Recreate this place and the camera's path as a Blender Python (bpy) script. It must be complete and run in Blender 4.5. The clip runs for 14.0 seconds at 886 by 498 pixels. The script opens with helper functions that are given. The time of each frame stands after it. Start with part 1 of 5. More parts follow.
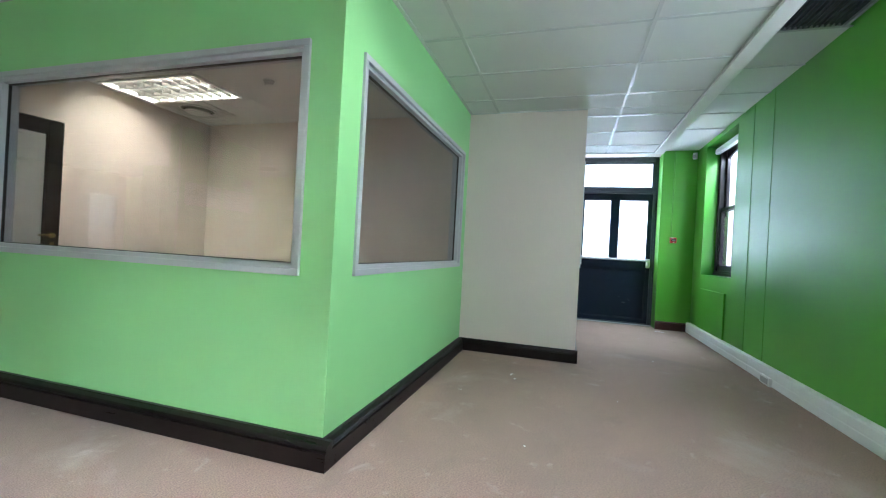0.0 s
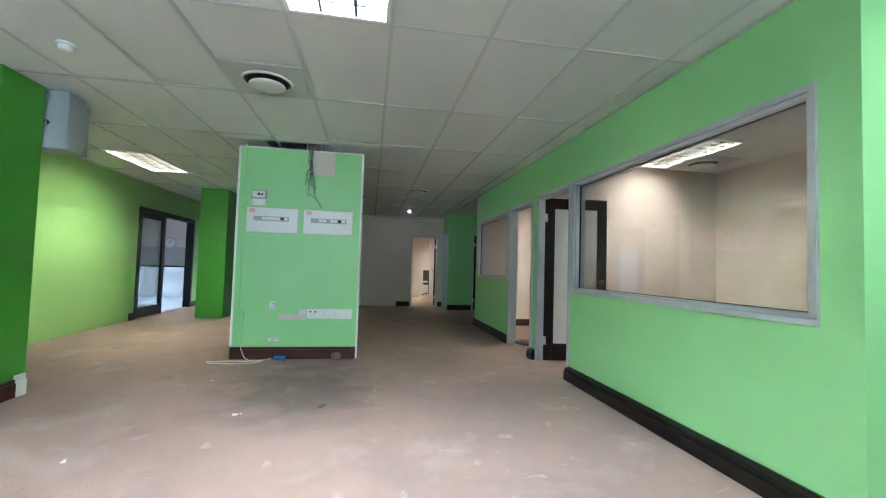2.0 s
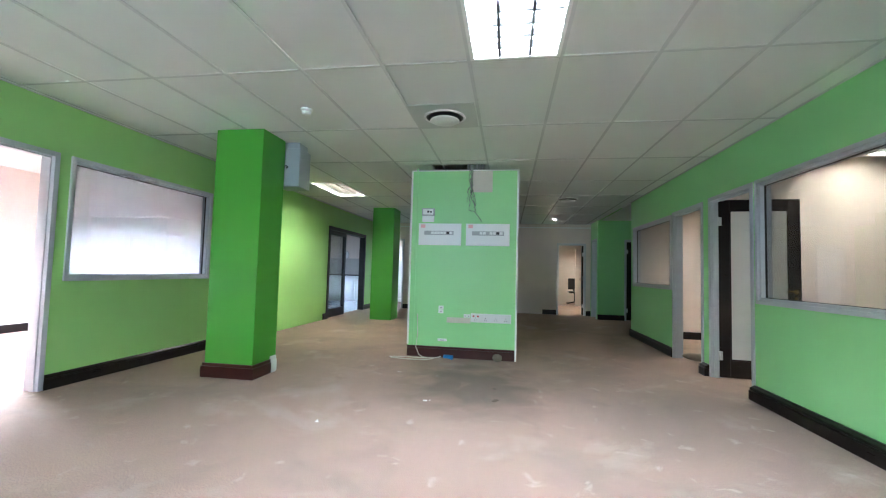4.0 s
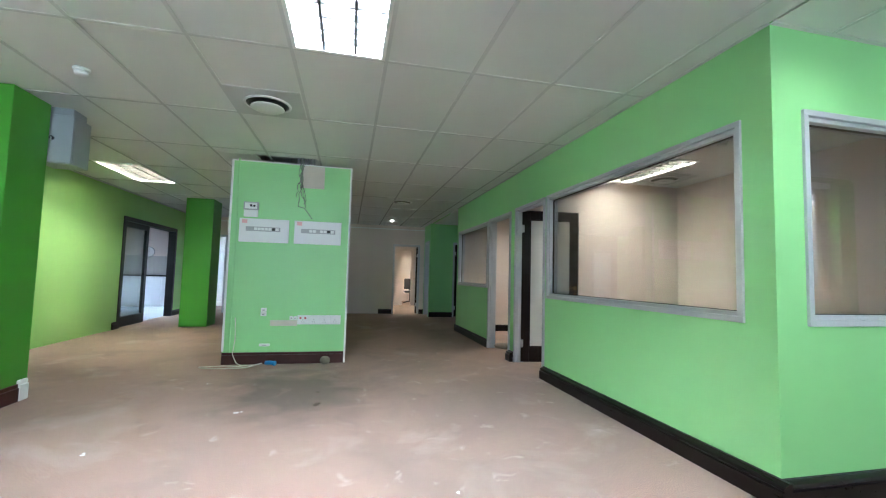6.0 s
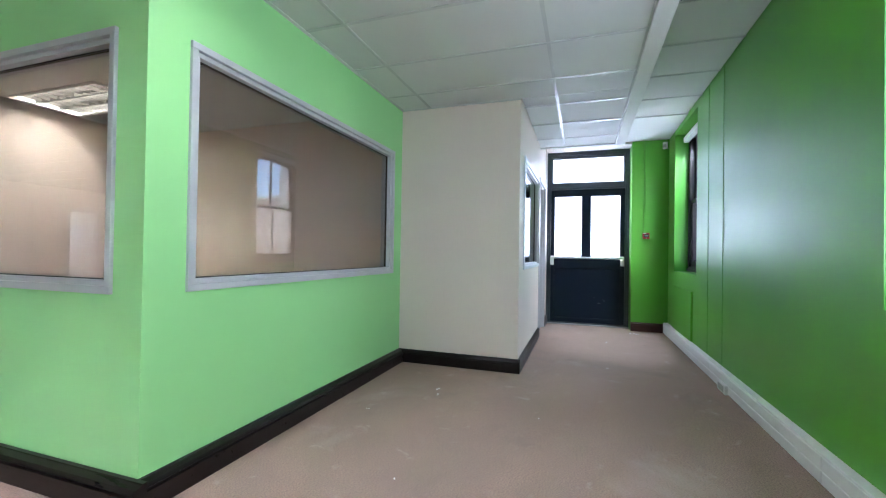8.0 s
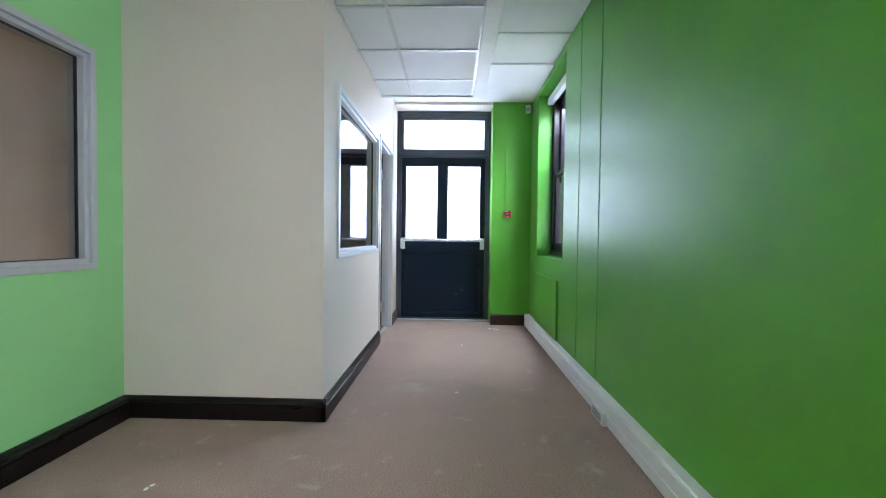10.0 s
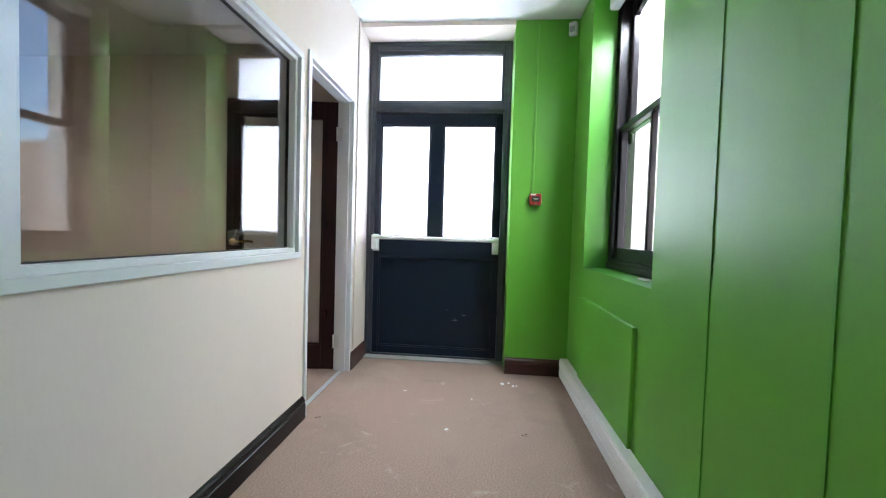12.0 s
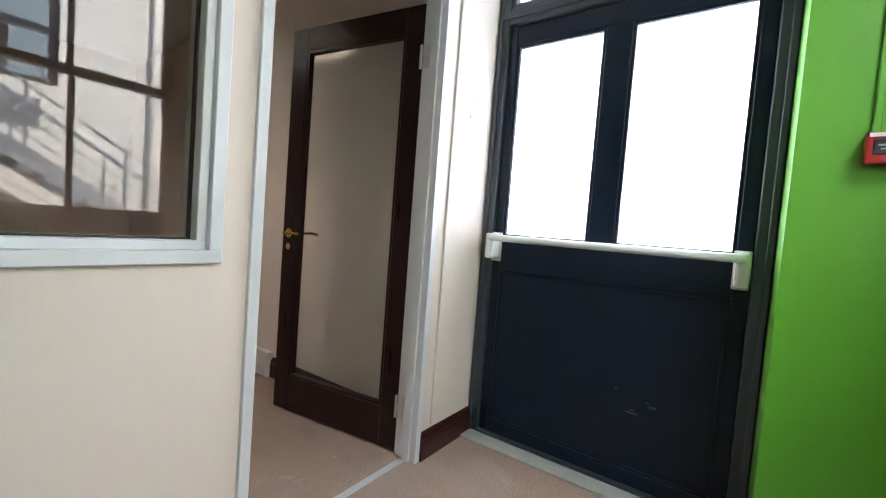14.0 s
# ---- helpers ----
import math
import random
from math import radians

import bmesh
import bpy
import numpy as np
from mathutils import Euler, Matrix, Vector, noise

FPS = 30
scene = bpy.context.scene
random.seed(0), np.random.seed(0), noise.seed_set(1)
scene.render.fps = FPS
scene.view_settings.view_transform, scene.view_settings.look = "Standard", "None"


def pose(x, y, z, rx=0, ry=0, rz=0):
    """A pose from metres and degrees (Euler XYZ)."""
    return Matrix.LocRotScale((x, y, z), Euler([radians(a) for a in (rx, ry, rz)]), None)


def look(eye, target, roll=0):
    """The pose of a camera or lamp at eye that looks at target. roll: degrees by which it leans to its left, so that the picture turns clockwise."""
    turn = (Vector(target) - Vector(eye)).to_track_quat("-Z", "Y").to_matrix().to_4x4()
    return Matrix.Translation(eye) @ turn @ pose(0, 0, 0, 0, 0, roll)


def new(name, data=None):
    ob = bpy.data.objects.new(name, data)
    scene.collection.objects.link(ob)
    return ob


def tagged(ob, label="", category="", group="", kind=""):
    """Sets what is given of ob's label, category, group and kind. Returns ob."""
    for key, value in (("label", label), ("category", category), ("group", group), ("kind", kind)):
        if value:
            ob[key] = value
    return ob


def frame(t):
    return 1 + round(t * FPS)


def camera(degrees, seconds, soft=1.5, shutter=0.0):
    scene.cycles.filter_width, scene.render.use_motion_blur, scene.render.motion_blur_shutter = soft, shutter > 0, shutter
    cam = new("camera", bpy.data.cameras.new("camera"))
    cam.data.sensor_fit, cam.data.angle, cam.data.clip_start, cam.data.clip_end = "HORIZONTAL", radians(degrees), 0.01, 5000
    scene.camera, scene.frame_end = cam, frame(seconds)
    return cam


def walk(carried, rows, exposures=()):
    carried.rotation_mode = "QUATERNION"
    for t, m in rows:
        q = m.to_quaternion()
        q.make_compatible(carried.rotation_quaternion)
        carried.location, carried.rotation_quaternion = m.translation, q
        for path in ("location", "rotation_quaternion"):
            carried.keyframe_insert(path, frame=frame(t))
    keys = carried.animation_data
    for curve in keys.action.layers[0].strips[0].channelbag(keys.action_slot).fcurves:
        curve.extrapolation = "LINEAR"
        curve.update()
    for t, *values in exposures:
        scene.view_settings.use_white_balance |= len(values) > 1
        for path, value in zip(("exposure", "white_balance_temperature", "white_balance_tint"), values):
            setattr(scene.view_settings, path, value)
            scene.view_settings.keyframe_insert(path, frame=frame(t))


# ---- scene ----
cam = camera(93.8, 14.0, soft=1.15)
PATH = [
    (0, (0.08, 0.043, 1.066), (-0.496, 1.958, 1.068), 3.1),
    (0.5, (0.124, 0.051, 1.065), (-1.086, 1.643, 1.118), 2.4),
    (1, (0.168, -0.066, 1.086), (-1.462, 1.092, 1.157), 2.0),
    (1.5, (0.283, -0.206, 1.114), (-1.576, 0.526, 1.194), 1.7),
    (2, (0.437, -0.278, 1.126), (-1.531, 0.063, 1.213), 1.7),
    (2.5, (0.555, -0.355, 1.133), (-1.443, -0.346, 1.228), 1.6),
    (3, (0.634, -0.467, 1.142), (-1.347, -0.719, 1.242), 1.5),
    (3.2, (0.658, -0.511, 1.138), (-1.313, -0.835, 1.243), 1.5),
    (5.3, (0.798, -0.532, 1.121), (-1.195, -0.617, 1.267), 1.9),
    (5.5, (0.776, -0.529, 1.123), (-1.218, -0.472, 1.267), 1.8),
    (6, (0.746, -0.393, 1.117), (-1.201, 0.044, 1.247), 1.5),
    (6.5, (0.699, -0.227, 1.105), (-1.09, 0.66, 1.218), 1.4),
    (7, (0.719, -0.02, 1.088), (-0.766, 1.317, 1.176), 1.2),
    (7.5, (0.717, 0.278, 1.07), (-0.351, 1.967, 1.129), 0.9),
    (8, (0.758, 0.545, 1.098), (0.12, 2.44, 1.119), 0.9),
    (8.5, (0.839, 0.855, 1.102), (0.55, 2.834, 1.091), 0.8),
    (9, (0.862, 1.169, 1.082), (0.772, 3.167, 1.048), 0.6),
    (9.2, (0.867, 1.305, 1.087), (0.822, 3.304, 1.045), 0.7),
    (11.3, (1.187, 3.268, 1.098), (1.079, 5.264, 1.031), 1.2),
    (11.5, (1.207, 3.443, 1.115), (1.073, 5.437, 1.039), 1.2),
    (12, (1.218, 3.901, 1.108), (1.038, 5.891, 1.035), 1.7),
    (12.5, (1.298, 4.34, 1.102), (0.98, 6.313, 1.028), 2.3),
    (13, (1.322, 4.767, 1.098), (0.816, 6.7, 1.015), 3.0),
    (13.5, (1.33, 5.188, 1.089), (0.528, 7.018, 0.998), 3.7),
    (14, (1.336, 5.589, 1.087), (0.173, 7.213, 0.99), 4.4),
]
walk(cam, [(t, look(eye, target, roll)) for t, eye, target, roll in PATH],
     [(0, 2.90, 5350, 9), (1.5, 2.98, 5250, 8), (6, 3.0, 5300, 8), (7.5, 2.88, 5400, 15), (9, 2.97, 5500, 17), (11.5, 2.97, 5850, 17), (12.5, 2.9, 6200, 15), (14, 2.72, 6350, 16)])

# ---- world, sun, exposure ----
world = bpy.data.worlds.new("sky")
scene.world = world
world.use_nodes = True
wn = world.node_tree
sky = wn.nodes.new("ShaderNodeTexSky")
sky.sky_type = "NISHITA"
sky.sun_disc = False
SUN_EL, SUN_AZ = 40.0, -68.0          # azimuth from +y, clockwise positive: the sun stands in the north-west
sky.sun_elevation = radians(SUN_EL)
sky.sun_rotation = radians(SUN_AZ)
sky.air_density, sky.dust_density, sky.ozone_density = 1.0, 0.4, 2.0
wn.links.new(sky.outputs[0], wn.nodes["Background"].inputs[0])
wn.nodes["Background"].inputs[1].default_value = 0.15
sun = new("sun", bpy.data.lights.new("sun", "SUN"))
sun.data.energy, sun.data.angle, sun.data.color = 5.0, radians(0.5), (1, 0.95, 0.87)
_az, _el = radians(SUN_AZ), radians(SUN_EL)
_dir = Vector((math.sin(_az) * math.cos(_el), math.cos(_az) * math.cos(_el), math.sin(_el)))
sun.matrix_world = look(_dir * 30, (0, 0, 0))



def opening_lamp(name, eye, target, width, height, watts):
    """An added area lamp that stands in for daylight at an opening of the outer walls."""
    ob = new(name, bpy.data.lights.new(name, "AREA"))
    ob.data.shape, ob.data.size, ob.data.size_y, ob.data.energy, ob.data.color = "RECTANGLE", width, height, watts, (0.90, 0.96, 1.0)
    ob.matrix_world = look(eye, target)


opening_lamp("window_daylight", (2.275, 6.265, 2.69), (1.2, 6.265, 1.97), 1.0, 0.08, 14)
opening_lamp("window_daylight", (2.30, 1.97, 1.82), (1.2, 1.97, 1.82), 0.72, 1.6, 5.5)
# added lamp at a guessed, unseen window, to brighten the hall
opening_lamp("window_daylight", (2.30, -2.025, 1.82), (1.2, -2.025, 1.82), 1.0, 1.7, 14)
opening_lamp("door_daylight", (0.82, 7.79, 1.85), (0.82, 6.0, 1.75), 1.02, 1.55, 6)

CEIL = 2.54


# ---- materials ----
def mat(name, base, rough=0.6, metal=0.0, grain=0.0, scale=40.0, stain=0.0, stain_scale=1.3, bump=0.0, stain_col=None, spec=0.5, stretch=None):
    m = bpy.data.materials.new(name)
    m.use_nodes = True
    nt = m.node_tree
    p = nt.nodes["Principled BSDF"]
    p.inputs["Base Color"].default_value = (*base, 1)
    p.inputs["Roughness"].default_value = rough
    p.inputs["Metallic"].default_value = metal
    p.inputs["Specular IOR Level"].default_value = spec
    tc = nt.nodes.new("ShaderNodeTexCoord")
    vec = tc.outputs["Object"]
    if stretch:
        mp = nt.nodes.new("ShaderNodeMapping")
        mp.inputs["Scale"].default_value = stretch
        nt.links.new(vec, mp.inputs[0])
        vec = mp.outputs[0]
    col = None
    if grain or stain or bump:
        n1 = nt.nodes.new("ShaderNodeTexNoise")
        n1.inputs["Scale"].default_value = scale
        n1.inputs["Detail"].default_value = 6
        nt.links.new(vec, n1.inputs["Vector"])
        n2 = nt.nodes.new("ShaderNodeTexNoise")
        n2.inputs["Scale"].default_value = stain_scale
        n2.inputs["Detail"].default_value = 5
        n2.inputs["Roughness"].default_value = 0.65
        nt.links.new(vec, n2.inputs["Vector"])
        a = nt.nodes.new("ShaderNodeMix")
        a.data_type = "RGBA"
        a.inputs["A"].default_value = (*[c * (1 - grain) for c in base], 1)
        a.inputs["B"].default_value = (*[min(1, c * (1 + grain)) for c in base], 1)
        nt.links.new(n1.outputs["Fac"], a.inputs["Factor"])
        r = nt.nodes.new("ShaderNodeMapRange")
        r.inputs["From Min"].default_value, r.inputs["From Max"].default_value = 0.42, 0.72
        r.inputs["To Max"].default_value = stain
        nt.links.new(n2.outputs["Fac"], r.inputs["Value"])
        b = nt.nodes.new("ShaderNodeMix")
        b.data_type = "RGBA"
        nt.links.new(r.outputs[0], b.inputs["Factor"])
        nt.links.new(a.outputs["Result"], b.inputs["A"])
        b.inputs["B"].default_value = (*(stain_col or [c * 0.6 for c in base]), 1)
        nt.links.new(b.outputs["Result"], p.inputs["Base Color"])
        rr = nt.nodes.new("ShaderNodeMapRange")
        rr.inputs["To Min"].default_value, rr.inputs["To Max"].default_value = max(0.02, rough - 0.08), min(1, rough + 0.08)
        nt.links.new(n2.outputs["Fac"], rr.inputs["Value"])
        nt.links.new(rr.outputs[0], p.inputs["Roughness"])
        if bump:
            bp = nt.nodes.new("ShaderNodeBump")
            bp.inputs["Strength"].default_value = bump
            bp.inputs["Distance"].default_value = 0.004
            nt.links.new(n1.outputs["Fac"], bp.inputs["Height"])
            nt.links.new(bp.outputs[0], p.inputs["Normal"])
    return m


def glass_mat(name, tint=(1, 1, 1), gloss=1.0, rough=0.0):
    m = bpy.data.materials.new(name)
    m.use_nodes = True
    nt = m.node_tree
    nt.nodes.remove(nt.nodes["Principled BSDF"])
    t = nt.nodes.new("ShaderNodeBsdfTransparent")
    t.inputs[0].default_value = (*tint, 1)
    g = nt.nodes.new("ShaderNodeBsdfGlossy")
    g.inputs["Roughness"].default_value = rough
    f = nt.nodes.new("ShaderNodeLayerWeight")
    f.inputs["Blend"].default_value = 0.5
    po = nt.nodes.new("ShaderNodeMath")
    po.operation = "POWER"
    po.inputs[1].default_value = 5.0
    nt.links.new(f.outputs["Facing"], po.inputs[0])
    mu = nt.nodes.new("ShaderNodeMath")
    mu.operation, mu.use_clamp = "MULTIPLY_ADD", True
    mu.inputs[1].default_value, mu.inputs[2].default_value = 0.9, 0.042 * gloss
    nt.links.new(po.outputs[0], mu.inputs[0])
    mx = nt.nodes.new("ShaderNodeMixShader")
    nt.links.new(mu.outputs[0], mx.inputs[0])
    nt.links.new(t.outputs[0], mx.inputs[1])
    nt.links.new(g.outputs[0], mx.inputs[2])
    nt.links.new(mx.outputs[0], nt.nodes["Material Output"].inputs[0])
    return m


def translucent_mat(name, col, amount, clear=0.0):
    m = bpy.data.materials.new(name)
    m.use_nodes = True
    nt = m.node_tree
    p = nt.nodes["Principled BSDF"]
    p.inputs["Base Color"].default_value = (*col, 1)
    p.inputs["Roughness"].default_value = 0.35
    t = nt.nodes.new("ShaderNodeBsdfTranslucent")
    t.inputs[0].default_value = (*col, 1)
    mx = nt.nodes.new("ShaderNodeMixShader")
    mx.inputs[0].default_value = amount
    nt.links.new(p.outputs[0], mx.inputs[1])
    nt.links.new(t.outputs[0], mx.inputs[2])
    out = mx.outputs[0]
    if clear:
        tr = nt.nodes.new("ShaderNodeBsdfTransparent")
        m2 = nt.nodes.new("ShaderNodeMixShader")
        m2.inputs[0].default_value = clear
        nt.links.new(out, m2.inputs[1])
        nt.links.new(tr.outputs[0], m2.inputs[2])
        out = m2.outputs[0]
    nt.links.new(out, nt.nodes["Material Output"].inputs[0])
    return m


def glow(name, col, strength):
    m = bpy.data.materials.new(name)
    m.use_nodes = True
    p = m.node_tree.nodes["Principled BSDF"]
    p.inputs["Base Color"].default_value = (0.8, 0.8, 0.8, 1)
    p.inputs["Emission Color"].default_value = (*col, 1)
    p.inputs["Emission Strength"].default_value = strength
    return m


LIGHT_GREEN = mat("light_green_paint", (0.315, 0.65, 0.255), 0.42, grain=0.03, scale=220, stain=0.06, stain_scale=0.9, bump=0.05)
LIME = mat("yellow_green_paint", (0.345, 0.60, 0.19), 0.45, grain=0.03, scale=200, stain=0.08, stain_scale=0.9, bump=0.05)
MID_GREEN = mat("mid_green_paint", (0.085, 0.335, 0.028), 0.4, grain=0.03, scale=200, stain=0.08, bump=0.05)
DEEP_GREEN = mat("deep_green_paint", (0.105, 0.355, 0.026), 0.40, grain=0.04, scale=160, stain=0.10, stain_scale=0.8, bump=0.08)
CREAM = mat("cream_paint", (0.69, 0.60, 0.54), 0.55, grain=0.03, scale=90, stain=0.07, stain_scale=0.8, bump=0.05, stretch=(1, 1, 0.15))
WHITE = mat("white_paint", (0.78, 0.78, 0.76), 0.45, grain=0.03, scale=60, stain=0.10, stain_scale=3, bump=0.03)
PLASTER = mat("white_plaster", (0.78, 0.78, 0.77), 0.7, grain=0.02, scale=120, stain=0.05, bump=0.05)
TILE = mat("ceiling_tile", (0.68, 0.69, 0.67), 0.6, grain=0.05, scale=260, stain=0.07, stain_scale=1.1, bump=0.12)
TBAR = mat("ceiling_bar", (0.66, 0.67, 0.66), 0.2, grain=0.02, scale=50)
def carpet_mat():
    m = mat("carpet", (0.338, 0.240, 0.187), 0.95, grain=0.8, scale=200, bump=1.0, spec=0.1, stretch=(0.55, 1.2, 1))
    nt = m.node_tree
    p = nt.nodes["Principled BSDF"]
    src = p.inputs["Base Color"].links[0].from_socket
    tc = nt.nodes.new("ShaderNodeTexCoord")
    for sc, lo, hi, amount, col, det in ((0.55, 0.47, 0.66, 0.70, (0.23, 0.185, 0.15), 7), (1.9, 0.56, 0.70, 0.45, (0.22, 0.178, 0.145), 8), (1.15, 0.57, 0.72, 0.45, (0.46, 0.385, 0.325), 8), (7.0, 0.62, 0.74, 0.35, (0.56, 0.49, 0.42), 4)):
        n = nt.nodes.new("ShaderNodeTexNoise")
        n.inputs["Scale"].default_value, n.inputs["Detail"].default_value, n.inputs["Roughness"].default_value = sc, det, 0.6
        n.inputs["Distortion"].default_value = 0.6
        nt.links.new(tc.outputs["Object"], n.inputs["Vector"])
        r = nt.nodes.new("ShaderNodeMapRange")
        r.inputs["From Min"].default_value, r.inputs["From Max"].default_value, r.inputs["To Max"].default_value = lo, hi, amount
        nt.links.new(n.outputs["Fac"], r.inputs["Value"])
        x = nt.nodes.new("ShaderNodeMix")
        x.data_type = "RGBA"
        x.inputs["B"].default_value = (*col, 1)
        nt.links.new(r.outputs[0], x.inputs["Factor"])
        nt.links.new(src, x.inputs["A"])
        src = x.outputs["Result"]
    # a grey trodden and soiled patch before the service wall
    mp = nt.nodes.new("ShaderNodeMapping")
    mp.vector_type = "TEXTURE"
    mp.inputs["Location"].default_value, mp.inputs["Scale"].default_value = (-3.45, -0.85, 0), (1.5, 1.25, 1)
    nt.links.new(tc.outputs["Object"], mp.inputs[0])
    g = nt.nodes.new("ShaderNodeTexGradient")
    g.gradient_type = "SPHERICAL"
    nt.links.new(mp.outputs[0], g.inputs[0])
    n = nt.nodes.new("ShaderNodeTexNoise")
    n.inputs["Scale"].default_value, n.inputs["Detail"].default_value, n.inputs["Distortion"].default_value = 2.6, 8, 0.8
    nt.links.new(tc.outputs["Object"], n.inputs["Vector"])
    k = nt.nodes.new("ShaderNodeMath")
    k.operation = "MULTIPLY"
    nt.links.new(g.outputs["Fac"], k.inputs[0])
    nt.links.new(n.outputs["Fac"], k.inputs[1])
    r = nt.nodes.new("ShaderNodeMapRange")
    r.inputs["From Min"].default_value, r.inputs["From Max"].default_value, r.inputs["To Max"].default_value = 0.12, 0.42, 0.75
    nt.links.new(k.outputs[0], r.inputs["Value"])
    x = nt.nodes.new("ShaderNodeMix")
    x.data_type = "RGBA"
    x.inputs["B"].default_value = (0.135, 0.115, 0.092, 1)
    nt.links.new(r.outputs[0], x.inputs["Factor"])
    nt.links.new(src, x.inputs["A"])
    nt.links.new(x.outputs["Result"], p.inputs["Base Color"])
    return m


CARPET = carpet_mat()
DARKWOOD = mat("dark_stained_wood", (0.0075, 0.0042, 0.0038), 0.3, grain=0.35, scale=14, stain=0.3, stain_scale=4, bump=0.1, stretch=(1, 8, 8), spec=0.32)
DARK_MAHOGANY = mat("dark_mahogany_wood", (0.017, 0.0038, 0.0036), 0.30, grain=0.2, scale=14, stain=0.2, stain_scale=2, bump=0.02, stretch=(8, 8, 1), spec=0.35)
REDWOOD = mat("mahogany_stained_wood", (0.045, 0.009, 0.007), 0.33, grain=0.35, scale=14, stain=0.4, stain_scale=4, bump=0.1)
ALU = mat("grey_aluminium", (0.50, 0.51, 0.545), 0.36, metal=0.3, grain=0.03, scale=80, stain=0.05)
# lighter copy of the aluminium: the corridor's daylight is put into its colour
LIT_ALU = mat("lit_aluminium", (0.66, 0.67, 0.70), 0.36, metal=0.2, grain=0.03, scale=80, stain=0.05)
GREYPAINT = mat("grey_metal_paint", (0.36, 0.39, 0.42), 0.4, grain=0.03, scale=80, stain=0.08)
NAVY = mat("navy_door_paint", (0.0042, 0.0100, 0.0225), 0.38, grain=0.12, scale=60, stain=0.25, stain_scale=2.5, bump=0.06, stain_col=(0.007, 0.012, 0.024), spec=0.25)
SLATE = mat("slate_frame_paint", (0.040, 0.050, 0.062), 0.42, grain=0.1, scale=60, stain=0.2, bump=0.05)
SASH = mat("dark_brown_sash_paint", (0.010, 0.006, 0.008), 0.33, grain=0.3, scale=40, stain=0.35, stain_scale=9, bump=0.15, stain_col=(0.025, 0.018, 0.016), spec=0.28)
BRASS = mat("brass", (0.55, 0.38, 0.12), 0.25, metal=1.0)
STEEL = mat("hinge_steel", (0.6, 0.6, 0.6), 0.35, metal=0.9)
BLACK = mat("black_plastic", (0.012, 0.012, 0.013), 0.4)
PLASTIC = mat("white_plastic", (0.74, 0.74, 0.73), 0.35, stain=0.05, grain=0.01)
VENTPLATE = mat("vent_plate_paint", (0.50, 0.51, 0.50), 0.5, grain=0.03, scale=60)
GREYPL = mat("grey_plastic", (0.38, 0.38, 0.38), 0.4)
PINK = mat("pink_sticker", (0.75, 0.42, 0.42), 0.6)
RED = mat("red_plastic", (0.42, 0.015, 0.02), 0.35)
BLUE = mat("blue_plug", (0.03, 0.22, 0.55), 0.4)
BEIGE = mat("bare_plaster_patch", (0.60, 0.55, 0.47), 0.8, grain=0.06, scale=60, stain=0.15, stain_scale=8)
STONE = mat("grey_brown_stone", (0.20, 0.17, 0.13), 0.9, grain=0.25, scale=30, stain=0.3, stain_scale=12, bump=0.5)
CABLE = mat("cream_cable", (0.62, 0.58, 0.5), 0.5)
DUSTY = mat("dusty_grey_cable", (0.20, 0.21, 0.18), 0.7)
CONCRETE = mat("worn_concrete", (0.34, 0.33, 0.30), 0.85, grain=0.15, scale=50, stain=0.3, stain_scale=7, bump=0.3)
SCRAP = mat("plaster_crumb", (0.72, 0.70, 0.66), 0.9)
DIRT = mat("dark_dirt_clump", (0.12, 0.09, 0.06), 0.95, grain=0.2, scale=80, bump=0.4)
CUPBOARD = mat("white_melamine", (0.76, 0.78, 0.80), 0.3)
SPLASH = mat("grey_splash_tile", (0.42, 0.40, 0.38), 0.3, grain=0.05, scale=20)
RENDERED = mat("pale_render", (0.80, 0.765, 0.71), 0.85, grain=0.04, scale=20, stain=0.12, stain_scale=0.5, bump=0.1)
BLOCK = mat("beige_block", (0.60, 0.50, 0.41), 0.9, grain=0.08, scale=14, stain=0.2, stain_scale=0.7, bump=0.2)
PAVING = mat("pale_paving", (0.50, 0.47, 0.43), 0.9, grain=0.1, scale=8, stain=0.3, stain_scale=0.4)
ROCK = mat("mountain_rock", (0.16, 0.16, 0.17), 0.95, grain=0.25, scale=0.05, stain=0.4, stain_scale=0.02)
GALV = mat("galvanised_steel", (0.26, 0.28, 0.31), 0.45, metal=0.5)
GLASS = glass_mat("clear_glass", (0.97, 0.985, 0.975), 1.0)
TINTED = glass_mat("partition_glass", (0.80, 0.80, 0.79), 1.5)
FROST = translucent_mat("obscure_door_glass", (0.95, 0.97, 1.0), 0.9, 0.12)
SANDBLAST = translucent_mat("white_filmed_glass", (0.80, 0.80, 0.76), 0.55)
BLIND = translucent_mat("white_blind", (0.85, 0.85, 0.88), 0.6)
TUBE = glow("lit_tube", (0.98, 0.94, 0.95), 36)
TUBE_FAR = glow("lit_far_tube", (1.0, 0.86, 0.62), 19)
TUBE_WARM = glow("lit_warm_tube", (1.0, 0.87, 0.65), 16)
TUBE_DIM = glow("weak_tube", (1.0, 0.94, 0.86), 7)
TUBE_LOW = glow("faint_tube", (1.0, 0.90, 0.76), 6.5)
# tubes of unseen lamps, added to brighten the kitchen and the store
TUBE_FILL = glow("cool_fill_tube", (0.80, 0.90, 1.0), 19)
# very strong tube of an unseen lamp, added to light the blind from behind
TUBE_BLIND_FILL = glow("blind_fill_tube", (0.96, 0.96, 1.0), 300)
# near black: shade on the bright blades is put into the colour
LOUVRE = mat("louvre_shade", (0.020, 0.018, 0.014), 0.5)


